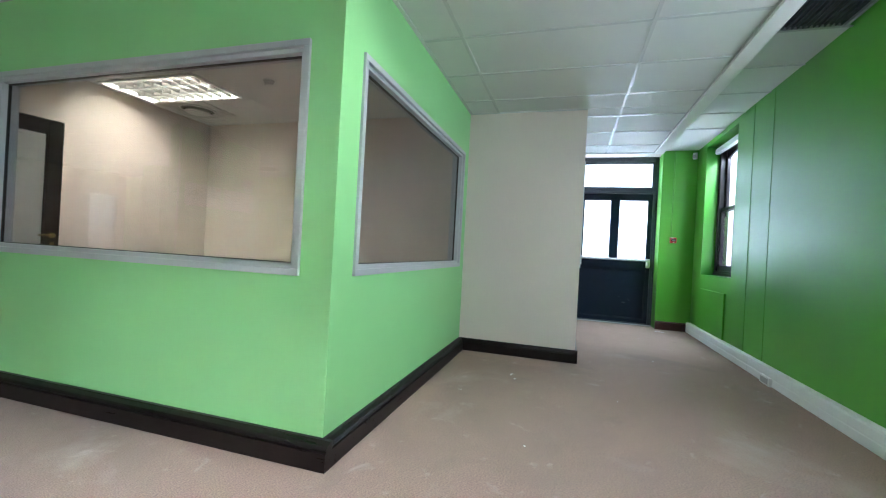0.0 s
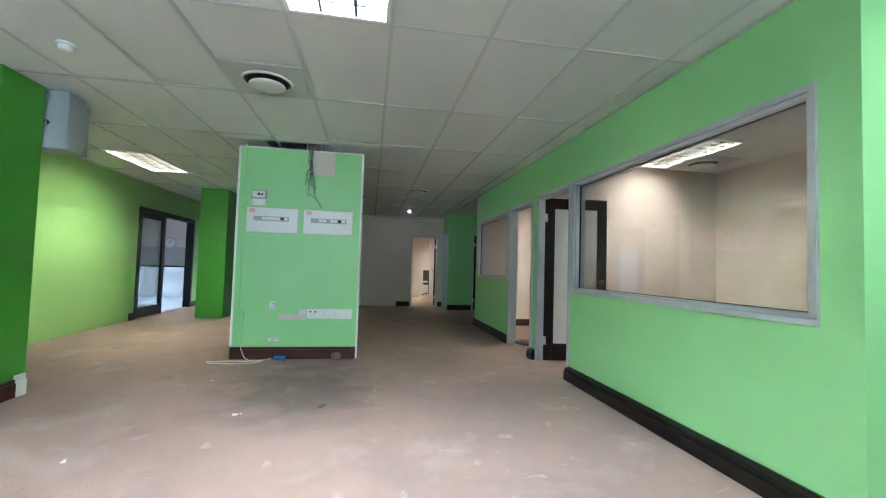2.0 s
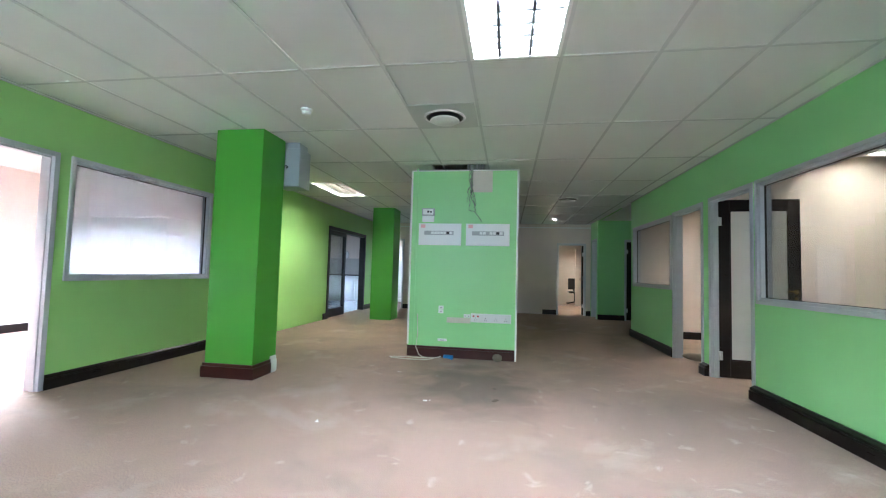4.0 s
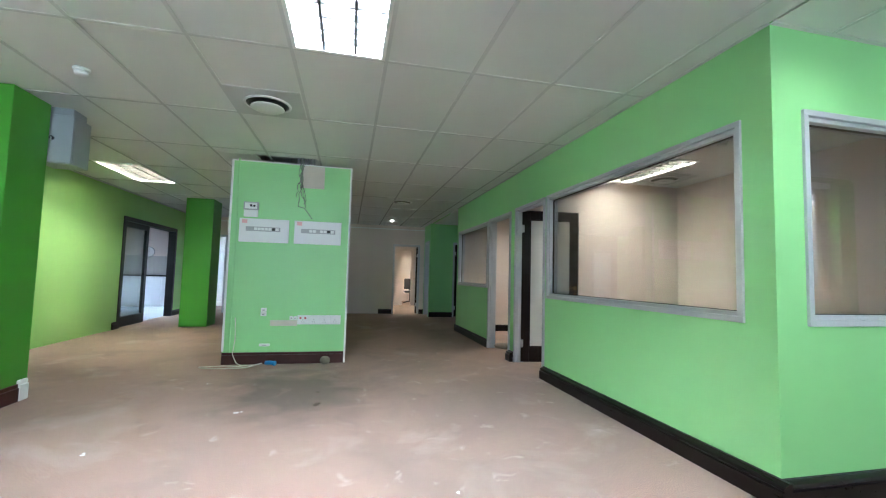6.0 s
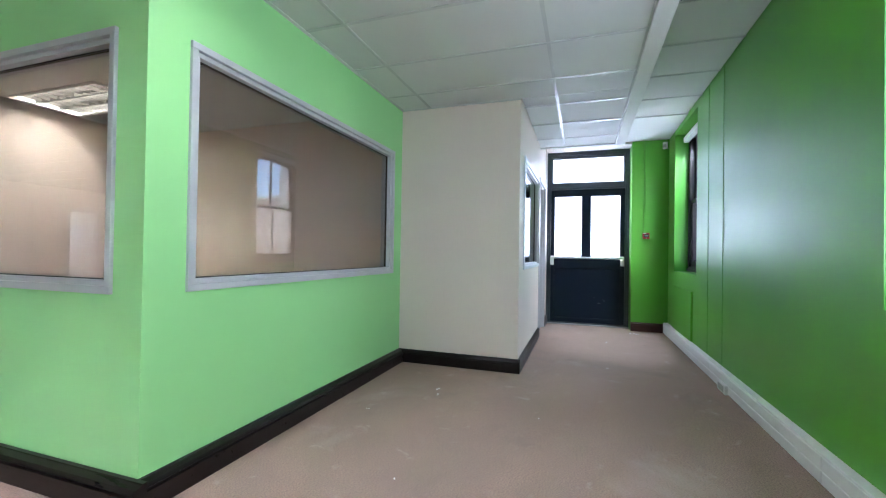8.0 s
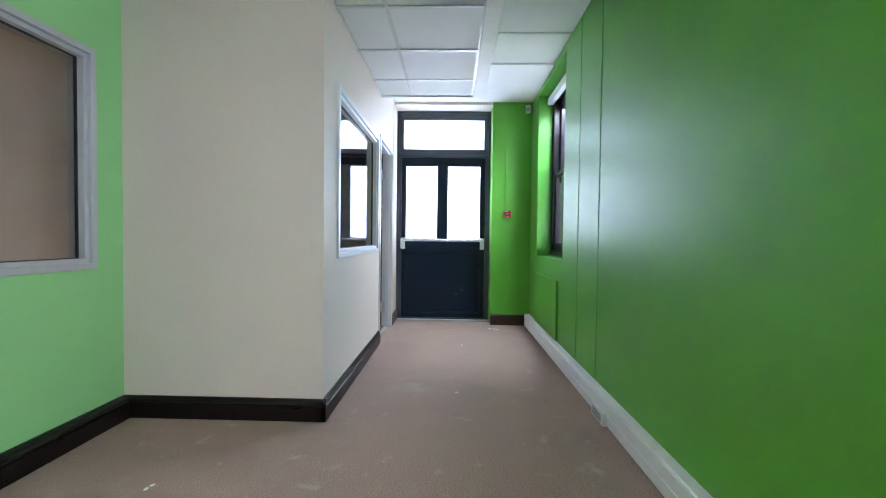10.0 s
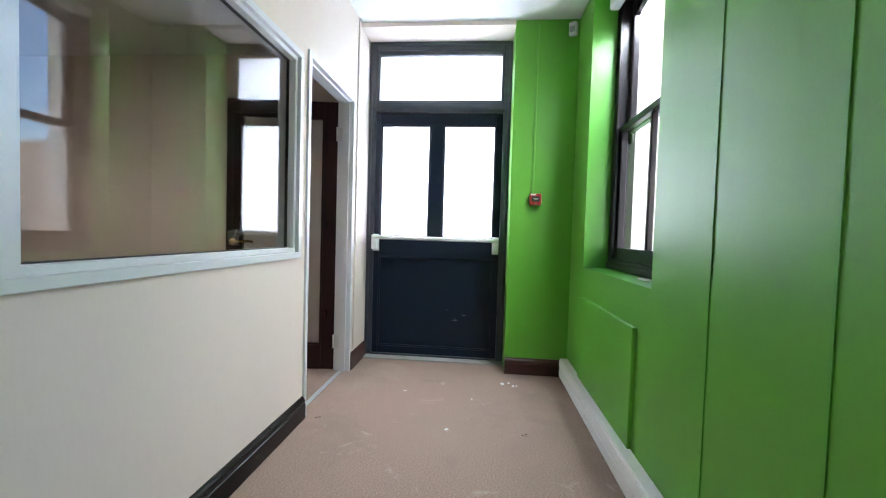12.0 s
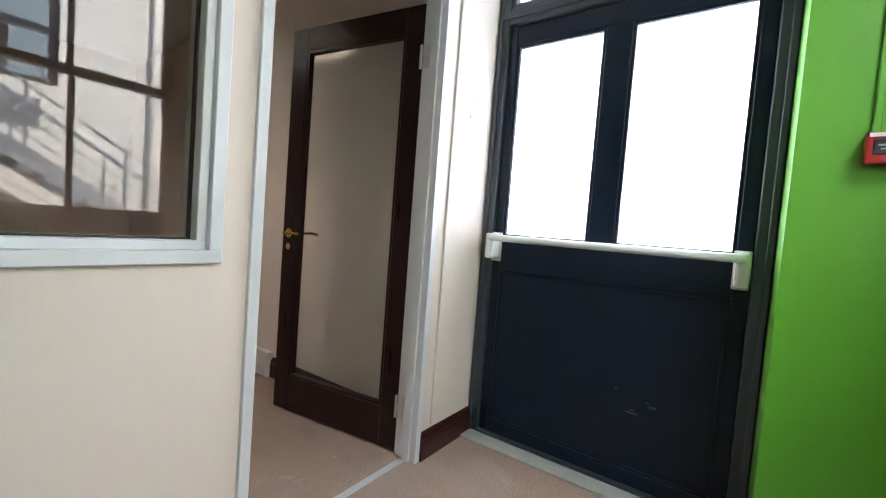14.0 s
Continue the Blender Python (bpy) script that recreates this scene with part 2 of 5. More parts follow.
# ---- mesh helpers ----
def add_box(bm, x0, x1, y0, y1, z0, z1):
    v = [bm.verts.new((x, y, z)) for z in (z0, z1) for x, y in ((x0, y0), (x1, y0), (x1, y1), (x0, y1))]
    for f in ((3, 2, 1, 0), (4, 5, 6, 7), (0, 1, 5, 4), (1, 2, 6, 5), (2, 3, 7, 6), (3, 0, 4, 7)):
        bm.faces.new([v[i] for i in f])
    return v


def box(x0, x1, y0, y1, z0, z1, bevel=0.0, seg=1):
    bm = bmesh.new()
    add_box(bm, x0, x1, y0, y1, z0, z1)
    if bevel:
        bmesh.ops.bevel(bm, geom=bm.edges[:], offset=bevel, segments=seg, affect="EDGES", profile=0.6)
    return bm


def boxes(*bs, bevel=0.0):
    bm = bmesh.new()
    for b in bs:
        add_box(bm, *b)
    if bevel:
        bmesh.ops.bevel(bm, geom=bm.edges[:], offset=bevel, segments=1, affect="EDGES")
    return bm


def cyl(r, h, seg=20, r2=None, m=None):
    bm = bmesh.new()
    bmesh.ops.create_cone(bm, cap_ends=True, segments=seg, radius1=r, radius2=r if r2 is None else r2, depth=h, matrix=m or Matrix())
    return bm


def rod(pts, r, seg=8):
    """A round bar or cable through the points."""
    bm = bmesh.new()
    pts = [Vector(p) for p in pts]
    rings = []
    for i, p in enumerate(pts):
        d = (pts[min(i + 1, len(pts) - 1)] - pts[max(i - 1, 0)]).normalized()
        q = d.to_track_quat("Z", "Y").to_matrix()
        rings.append([bm.verts.new(p + q @ Vector((r * math.cos(a), r * math.sin(a), 0))) for a in [2 * math.pi * k / seg for k in range(seg)]])
    for a, b in zip(rings, rings[1:]):
        for k in range(seg):
            bm.faces.new((a[k], a[(k + 1) % seg], b[(k + 1) % seg], b[k]))
    bm.faces.new(rings[0][::-1])
    bm.faces.new(rings[-1])
    return bm


def lathe(profile, seg=36):
    """A turned solid about z from (radius, height) pairs, top to bottom."""
    bm = bmesh.new()
    rings = [[bm.verts.new((r * math.cos(2 * math.pi * k / seg), r * math.sin(2 * math.pi * k / seg), z)) for k in range(seg)] for r, z in profile]
    for a, b in zip(rings, rings[1:]):
        for k in range(seg):
            bm.faces.new((a[k], b[k], b[(k + 1) % seg], a[(k + 1) % seg]))
    bm.faces.new(rings[0])
    bm.faces.new(rings[-1][::-1])
    return bm


def to_mesh(name, bm, *mats, smooth=False):
    bmesh.ops.recalc_face_normals(bm, faces=bm.faces[:])
    me = bpy.data.meshes.new(name)
    bm.to_mesh(me)
    bm.free()
    for m in mats:
        me.materials.append(m)
    if smooth:
        me.polygons.foreach_set("use_smooth", [True] * len(me.polygons))
    return me


def part(name, bm, material, parent, label="", smooth=False):
    ob = new(name, to_mesh(name, bm, material, smooth=smooth))
    ob.parent = parent
    return tagged(ob, label)


def thing(name, label, category, m=None, group="", kind=""):
    e = new(name)
    e.empty_display_size = 0.1
    if m is not None:
        e.matrix_basis = m
    return tagged(e, label, category, group, kind)


def solid(name, bm, material, label, category, kind="", smooth=False, group=""):
    return tagged(new(name, to_mesh(name, bm, material, smooth=smooth)), label, category, group, kind)


def structure(name, bm, material, label, category):
    return solid(name, bm, material, label, category, kind="structure")


def wall(name, axis, a0, a1, c0, c1, label, base, faces=None, holes=(), z0=0.0, z1=2.86):
    """A wall along axis 'x' or 'y' from a0 to a1, its thickness c0 to c1, with holes (a0, a1, z0, z1). faces: a paint of its own for a side, as '-y' or '+x'."""
    cuts = sorted({a0, a1, *[h[0] for h in holes], *[h[1] for h in holes]})
    bm = bmesh.new()
    for p, q in zip(cuts, cuts[1:]):
        mid = (p + q) / 2
        spans, z = [], z0
        for h in sorted([h for h in holes if h[0] < mid < h[1]], key=lambda h: h[2]):
            if h[2] > z:
                spans.append((z, h[2]))
            z = h[3]
        if z < z1:
            spans.append((z, z1))
        for s, t in spans:
            add_box(bm, *((p, q, c0, c1) if axis == "x" else (c0, c1, p, q)), s, t)
    ob = new(name, to_mesh(name, bm, base, *[m for _, m in (faces or ())]))
    keys = {"-x": (-1, 0, 0), "+x": (1, 0, 0), "-y": (0, -1, 0), "+y": (0, 1, 0), "-z": (0, 0, -1), "+z": (0, 0, 1)}
    for f in ob.data.polygons:
        for i, (k, _) in enumerate(faces or ()):
            if f.normal.dot(Vector(keys[k])) > 0.9:
                f.material_index = i + 1
    return tagged(ob, label, "wall", kind="structure")


def baseboard(p0, p1, material=None, h=0.13, d=0.024, label="dark-stained moulded wooden baseboard along the wall"):
    """A moulded board from p0 to p1; the room lies to the left of the way from p0 to p1."""
    p0, p1 = Vector((*p0, 0)), Vector((*p1, 0))
    way = (p1 - p0).normalized()
    side = Vector((-way.y, way.x, 0))
    prof = [(0, 0.0), (d, 0.0), (d, h * 0.66), (d * 0.8, h * 0.68), (d * 0.8, h * 0.74), (d * 0.95, h * 0.78), (d * 0.75, h * 0.88), (d * 0.35, h * 0.96), (d * 0.3, h), (0, h)]
    bm = bmesh.new()
    rings = [[bm.verts.new(p + side * (u - 0.001) + Vector((0, 0, z))) for u, z in prof] for p in (p0, p1)]
    n = len(prof)
    for k in range(n):
        bm.faces.new((rings[0][k], rings[0][(k + 1) % n], rings[1][(k + 1) % n], rings[1][k]))
    bm.faces.new(rings[0])
    bm.faces.new(rings[1][::-1])
    return structure("baseboard", bm, material or DARKWOOD, label, "baseboard")


def ring(bm, w0, w1, z0, z1, t, y0, y1):
    """Four bars round an opening."""
    add_box(bm, w0, w1, y0, y1, z0, z0 + t)
    add_box(bm, w0, w1, y0, y1, z1 - t, z1)
    add_box(bm, w0, w0 + t, y0, y1, z0 + t, z1 - t)
    add_box(bm, w1 - t, w1, y0, y1, z0 + t, z1 - t)


def partition_window(name, m, w, z0, z1, label, pane_mat=None, depth=0.1, metal=None):
    """A fixed pane in a stepped aluminium frame; local x along the wall, -y towards the viewer, y = 0 the wall's face."""
    e = thing(name, label, "window", m, kind="structure")
    bm = bmesh.new()
    ring(bm, 0, w, z0, z1, 0.034, -0.016, depth + 0.016)
    bmesh.ops.bevel(bm, geom=bm.edges[:], offset=0.002, segments=1, affect="EDGES")
    part("outer_frame", bm, metal or ALU, e)
    bm = bmesh.new()
    ring(bm, 0.034, w - 0.034, z0 + 0.034, z1 - 0.034, 0.024, 0.004, depth - 0.004)
    bmesh.ops.bevel(bm, geom=bm.edges[:], offset=0.002, segments=1, affect="EDGES")
    part("inner_frame", bm, metal or ALU, e)
    bm = bmesh.new()
    ring(bm, 0.058, w - 0.058, z0 + 0.058, z1 - 0.058, 0.005, 0.040, 0.056)
    part("gasket", bm, BLACK, e, "thin black rubber gasket")
    part("pane", box(0.060, w - 0.060, 0.046, 0.050, z0 + 0.060, z1 - 0.060), pane_mat or TINTED, e)
    return e


def door_frame(name, m, w, top, label, depth=0.1, t=0.045, metal=None):
    """Aluminium jambs and head round an opening of that outer width; the same axes as the partition windows."""
    e = thing(name, label, "door frame", m, kind="structure")
    for x in (0, w - t):
        part("jamb", boxes((x, x + t, -0.014, depth + 0.014, 0, top), bevel=0.002), metal or ALU, e)
    part("head", boxes((t, w - t, -0.014, depth + 0.014, top - t, top), bevel=0.002), metal or ALU, e)
    s = 0.012
    part("door_stop", boxes((t, t + s, 0.02, 0.06, 0, top - t), (w - t - s, w - t, 0.02, 0.06, 0, top - t), (t + s, w - t - s, 0.02, 0.06, top - t - s, top - t)), metal or ALU, e)
    return e


def glazed_door(name, m, w, h, label, pane_mat, wood=None):
    """A dark wooden leaf with one tall pane; local x from the hinge, y through the leaf."""
    e = thing(name, label, "door", m)
    d, st, top, bot, z0 = 0.04, 0.11, 0.12, 0.20, 0.008
    part("stile", boxes((0, st, 0, d, z0, h), bevel=0.003), wood or DARKWOOD, e)
    part("stile", boxes((w - st, w, 0, d, z0, h), bevel=0.003), wood or DARKWOOD, e)
    part("top_rail", boxes((st, w - st, 0, d, h - top, h), bevel=0.002), wood or DARKWOOD, e)
    part("bottom_rail", boxes((st, w - st, 0, d, z0, bot), bevel=0.002), wood or DARKWOOD, e)
    bm = bmesh.new()
    ring(bm, st, w - st, bot, h - top, 0.014, 0.004, d - 0.004)
    part("glazing_bead", bm, wood or DARKWOOD, e)
    part("pane", box(st + 0.012, w - st - 0.012, d / 2 - 0.003, d / 2 + 0.003, bot + 0.012, h - top - 0.012), pane_mat, e)
    for y, s in ((0, -1), (d, 1)):
        hx = w - 0.055
        rot = Matrix.Translation((hx, y + s * 0.004, 1.0)) @ Matrix.Rotation(radians(90), 4, "X")
        handle = part("handle", cyl(0.026, 0.008, 24, m=rot), BRASS, e, "polished brass lever handle", smooth=False)
        part("lever", rod([(hx, y, 1.0), (hx, y + s * 0.045, 1.0), (hx - 0.02, y + s * 0.055, 1.0), (hx - 0.07, y + s * 0.055, 1.004), (hx - 0.115, y + s * 0.050, 0.998)], 0.008, 10), BRASS, handle, smooth=True)
        rot = Matrix.Translation((hx, y + s * 0.004, 0.925)) @ Matrix.Rotation(radians(90), 4, "X")
        part("lock_escutcheon", cyl(0.018, 0.008, 20, m=rot), BRASS, e, "round brass lock cover")
    for z in (0.25, h - 0.25):
        hinge = part("hinge", boxes((-0.022, 0.030, -0.003, 0.002, z - 0.05, z + 0.05), bevel=0.0008), STEEL, e, "steel butt hinge")
        part("hinge_pin", cyl(0.006, 0.104, 10, m=Matrix.Translation((-0.001, -0.006, z))), STEEL, hinge, smooth=True)
        part("edge_leaf", boxes((-0.003, 0.0, 0.003, 0.034, z - 0.05, z + 0.05), bevel=0.0008), STEEL, hinge)
        part("screw", boxes(*[(-0.0042, -0.003, 0.015, 0.022, z + u - 0.004, z + u + 0.004) for u in (-0.035, 0.0, 0.035)]), GREYPL, hinge)
    return e


def sash_window(name, m, w, z0, z1, label, arch=0.0):
    """A dark box-frame sash window of two sashes with two panes each; local -y towards the room."""
    e = thing(name, label, "window", m, kind="structure")
    zm = z0 + (z1 - z0) * 0.50
    bm = bmesh.new()
    ring(bm, 0, w, z0, z1, 0.06, 0, 0.13)
    add_box(bm, 0.06, 0.075, -0.0, 0.018, z0 + 0.06, z1 - 0.06)
    add_box(bm, w - 0.075, w - 0.06, 0.0, 0.018, z0 + 0.06, z1 - 0.06)
    bmesh.ops.bevel(bm, geom=bm.edges[:], offset=0.003, segments=1, affect="EDGES")
    part("box_frame", bm, SASH, e)
    part("inner_sill", boxes((0.004, w - 0.004, -0.014, 0, z0 - 0.004, z0 + 0.035), bevel=0.005), SASH, e, "chipped dark-painted inner sill")
    for nm, a, b, y in (("lower_sash", z0 + 0.06, zm + 0.022, 0.022), ("upper_sash", zm - 0.022, z1 - 0.06, 0.070)):
        bm = bmesh.new()
        x0, x1, t = 0.062, w - 0.062, 0.05
        add_box(bm, x0, x0 + t, y, y + 0.042, a, b)
        add_box(bm, x1 - t, x1, y, y + 0.042, a, b)
        bt, tt = (0.075, 0.042) if nm == "lower_sash" else (0.042, 0.06)
        add_box(bm, x0 + t, x1 - t, y, y + 0.042, a, a + bt)
        add_box(bm, x0 + t, x1 - t, y, y + 0.042, b - tt, b)
        c = (x0 + x1) / 2
        add_box(bm, c - 0.014, c + 0.014, y + 0.004, y + 0.038, a + bt, b - tt)
        bmesh.ops.bevel(bm, geom=bm.edges[:], offset=0.004, segments=1, affect="EDGES")
        s = part(nm, bm, SASH, e)
        for u, v in ((x0 + t, c - 0.014), (c + 0.014, x1 - t)):
            part("pane", box(u - 0.004, v + 0.004, y + 0.018, y + 0.022, a + bt - 0.004, b - tt + 0.004), GLASS, s)
        if nm == "upper_sash":
            for u in (x0, x1 - t):
                part("sash_horn", boxes((u + 0.004, u + t - 0.004, y + 0.004, y + 0.036, a - 0.07, a), bevel=0.012), SASH, s)
            if arch:
                bm = bmesh.new()
                n = 14
                for k in range(n):
                    fs = []
                    for q in (k, k + 1):
                        u = q / n
                        drop = arch * (2 * u - 1) ** 2
                        fs.append((x0 + t + (x1 - x0 - 2 * t) * u, b - tt - 0.004 - drop))
                    (xa, za), (xb, zb) = fs
                    add = [bm.verts.new((x, yy, z)) for yy in (y + 0.006, y + 0.036) for x, z in ((xa, za), (xb, zb), (xb, b - tt + 0.001), (xa, b - tt + 0.001))]
                    for f in ((0, 1, 2, 3), (7, 6, 5, 4), (0, 4, 5, 1), (1, 5, 6, 2), (2, 6, 7, 3), (3, 7, 4, 0)):
                        bm.faces.new([add[i] for i in f])
                part("arched_head", bm, SASH, s)
    return e


def troffer(m, tube, group="ceiling lights", lw=1.21, ld=0.6, label="recessed square-cell louvred fluorescent ceiling light, switched on"):
    """A recessed lamp of that size; the origin at its corner in the ceiling's plane."""
    e = thing("ceiling_light", label, "ceiling light", m, group)
    bm = bmesh.new()
    ring2 = ((0.0, lw, 0, 0.025), (0.0, lw, ld - 0.025, ld), (0, 0.025, 0.025, ld - 0.025), (lw - 0.025, lw, 0.025, ld - 0.025))
    for x0, x1, y0, y1 in ring2:
        add_box(bm, x0, x1, y0, y1, -0.006, 0.10)
    part("frame", bm, WHITE, e)
    part("housing", boxes((0, lw, 0, ld, 0.10, 0.11)), WHITE, e)
    for k in range(3):
        y = ld * (k + 0.5) / 3
        part("tube", cyl(0.016, lw - 0.1, 12, m=Matrix.Translation((lw / 2, y, 0.075)) @ Matrix.Rotation(radians(90), 4, "Y")), tube, e, "glowing fluorescent tube")
    bm = bmesh.new()
    for k in range(1, 3):
        y = ld * k / 3
        add_box(bm, 0.025, lw - 0.025, y - 0.008, y + 0.008, 0.0, 0.05)
    for k in range(1, 10):
        x = lw * k / 10
        for j in range(3):
            add_box(bm, x - 0.006, x + 0.006, ld * j / 3 + (0.026 if j == 0 else 0.007), ld * (j + 1) / 3 - (0.026 if j == 2 else 0.007), 0.004, 0.044)
    part("louvre", bm, LOUVRE, e, "metal cell louvre, coloured near black for the shade on its blades")
    return e


# ---- floor, outer slab ----
structure("floor", boxes((-17.2, 2.3, -8.2, 7.55, -0.2, 0.0)), CARPET, "worn pinkish-brown carpet floor with grey stains", "floor")
# unseen slab, added to close the rooms against light from above
structure("light_block_slab", boxes((-17.2, 2.3, -8.2, 7.9, 2.86, 3.06)), PLASTER, "plain white unseen slab, added above the hung ceiling to keep light out", "ceiling")

# ---- walls ----
W1 = (-3.60, -1.18, 0.897, 2.068)
W2 = (-7.50, -5.66, 0.945, 2.03)
D1, D2 = (-4.53, -3.64), (-5.62, -4.68)
wall("wall_offices_front", "x", -7.65, -1.0, 1.80, 1.90, "light green painted office partition wall", CREAM, (("-y", LIGHT_GREEN), ("+x", LIGHT_GREEN)),
     [W1, W2, (*D1, 0, 2.065), (*D2, 0, 2.05)])
wall("wall_office_side", "y", 1.90, 4.41, -1.10, -1.0, "light green painted office partition wall", CREAM, (("+x", LIGHT_GREEN),), [(2.0, 4.22, 0.90, 2.083)])
wall("wall_cross", "x", -4.65, 0.20, 4.41, 4.51, "cream painted partition wall", CREAM)
PW = (4.68, 6.145, 0.95, 2.08)
wall("wall_corridor_side", "y", 4.51, 7.53, 0.10, 0.20, "cream painted corridor partition wall", CREAM, None, [PW, (6.225, 7.095, 0, 2.14)])
wall("wall_between_offices", "y", 1.90, 4.41, -4.65, -4.55, "cream painted partition wall between two offices", CREAM)
wall("wall_office_west", "y", 1.90, 4.41, -7.65, -7.55, "cream painted partition wall", CREAM, (("-x", LIGHT_GREEN),))
wall("wall_offices_back", "x", -10.5, -4.65, 4.41, 4.51, "cream painted back wall of the offices", CREAM)
# the third opening is a guess out of view, added for light
WIN_A, WIN_B, WIN_UNSEEN = (1.585, 2.735, 0.895, 2.74), (5.69, 6.84, 0.905, 2.74), (-2.60, -1.45, 0.895, 2.74)
wall("wall_east_outer", "y", -8.2, 7.8, 2.16, 2.32, "pale rendered outer skin of the masonry wall", RENDERED, None, [WIN_A, WIN_B, WIN_UNSEEN], z0=-0.45, z1=5.0)
wall("wall_east", "y", -8.2, 7.8, 1.93, 2.16, "deep green semi-gloss painted masonry wall", RENDERED, (("-x", DEEP_GREEN), ("-y", MID_GREEN), ("+y", DEEP_GREEN), ("+z", MID_GREEN), ("-z", DEEP_GREEN)), [WIN_A, WIN_B, WIN_UNSEEN])
wall("wall_north", "x", -4.0, 1.93, 7.53, 7.80, "cream painted end wall with a door opening", CREAM, None, [(0.20, 1.44, -0.2, 2.77)])
structure("wall_north_nib", boxes((1.44, 1.93, 7.25, 7.53, 0, 2.86)), DEEP_GREEN, "deep green painted wall pier beside the exit door", "wall")
structure("door_lintel", boxes((0.20, 1.44, 7.25, 7.53, 2.765, 2.86)), CREAM, "cream painted lintel over the exit door", "wall")
wall("wall_corridor_room_north", "x", -3.9, 0.09, 7.21, 7.529, "cream painted lining wall of the room by the exit", CREAM, z1=2.54)
wall("wall_corridor_room_west", "y", 4.51, 7.53, -4.0, -3.9, "cream painted wall", CREAM)
# the open-plan room
KD = (-10.42, -8.0)
wall("wall_south", "x", -11.3, 1.93, -4.62, -4.50, "yellowish light green painted wall with a glazed kitchen door", CREAM, (("+y", LIME),),
     [(-4.28, -2.44, 0.945, 2.09), (-2.34, -1.44, 0, 2.09), (*KD, 0, 2.08)])
wall("wall_west", "y", -4.62, 4.4, -11.42, -11.30, "cream painted far wall", CREAM, None, [(0.83, 1.62, 0, 2.0), (-4.30, -3.59, 0, 2.06)])
wall("wall_far_office", "x", -11.3, -10.4, 1.75, 1.85, "light green partition wall with a door opening", LIGHT_GREEN, None, [(-11.15, -10.50, 0, 2.08)])
wall("wall_far_nib", "y", 1.85, 4.41, -10.5, -10.4, "light green partition wall with a door opening", LIGHT_GREEN, None, [(2.40, 3.22, 0, 2.05)])
# rooms beyond
wall("wall_store_west", "y", -4.62, -2.40, -13.78, -13.66, "white painted store room wall", WHITE)
wall("wall_store_south", "x", -13.66, -11.42, -4.62, -4.50, "white painted store room wall", WHITE)
wall("wall_store_north", "x", -13.66, -11.42, -2.50, -2.40, "white painted store room wall", WHITE)
wall("wall_kitchen_back", "x", -17.2, 1.93, -8.2, -8.1, "cream painted back wall", CREAM)
wall("wall_kitchen_west", "y", -8.1, -4.62, -13.78, -13.66, "cream painted kitchen wall", CREAM)
wall("wall_kitchen_east", "y", -8.1, -4.62, -5.6, -5.5, "cream painted wall", CREAM)
wall("wall_side_room_west", "y", -8.1, -4.62, -1.1, -1.0, "cream painted wall", CREAM)
wall("wall_far_room_back", "y", -8.1, 7.5, -17.2, -17.1, "cream painted far wall", CREAM)
wall("wall_far_room_south", "x", -17.1, -11.42, -0.5, -0.4, "cream painted wall", CREAM)
wall("wall_far_room_north", "x", -17.1, -11.42, 3.2, 3.3, "cream painted wall", CREAM)
wall("wall_far_room_partition", "y", -0.4, 3.2, -15.0, -14.9, "cream painted partition with a door opening", CREAM, None, [(1.58, 1.90, 0, 2.05)])

# ---- ceilings ----
XL = [1.14, 0.52, -0.695, -1.97, -3.22] + [-3.22 - 1.23 * k for k in range(1, 8)]
YL = [-0.205 + 0.605 * k for k in range(-9, 13)]
REGIONS = [(-11.3, 1.14, -4.5, 1.80), (-1.0, 1.14, 1.80, 4.41), (0.20, 1.14, 4.41, 6.28)]
LAMPS = [(-1.97, -0.81), (-0.695, YL[12]), (-6.91, YL[3])]
GAP = [(-5.12, -4.66, -1.55, -0.86)]


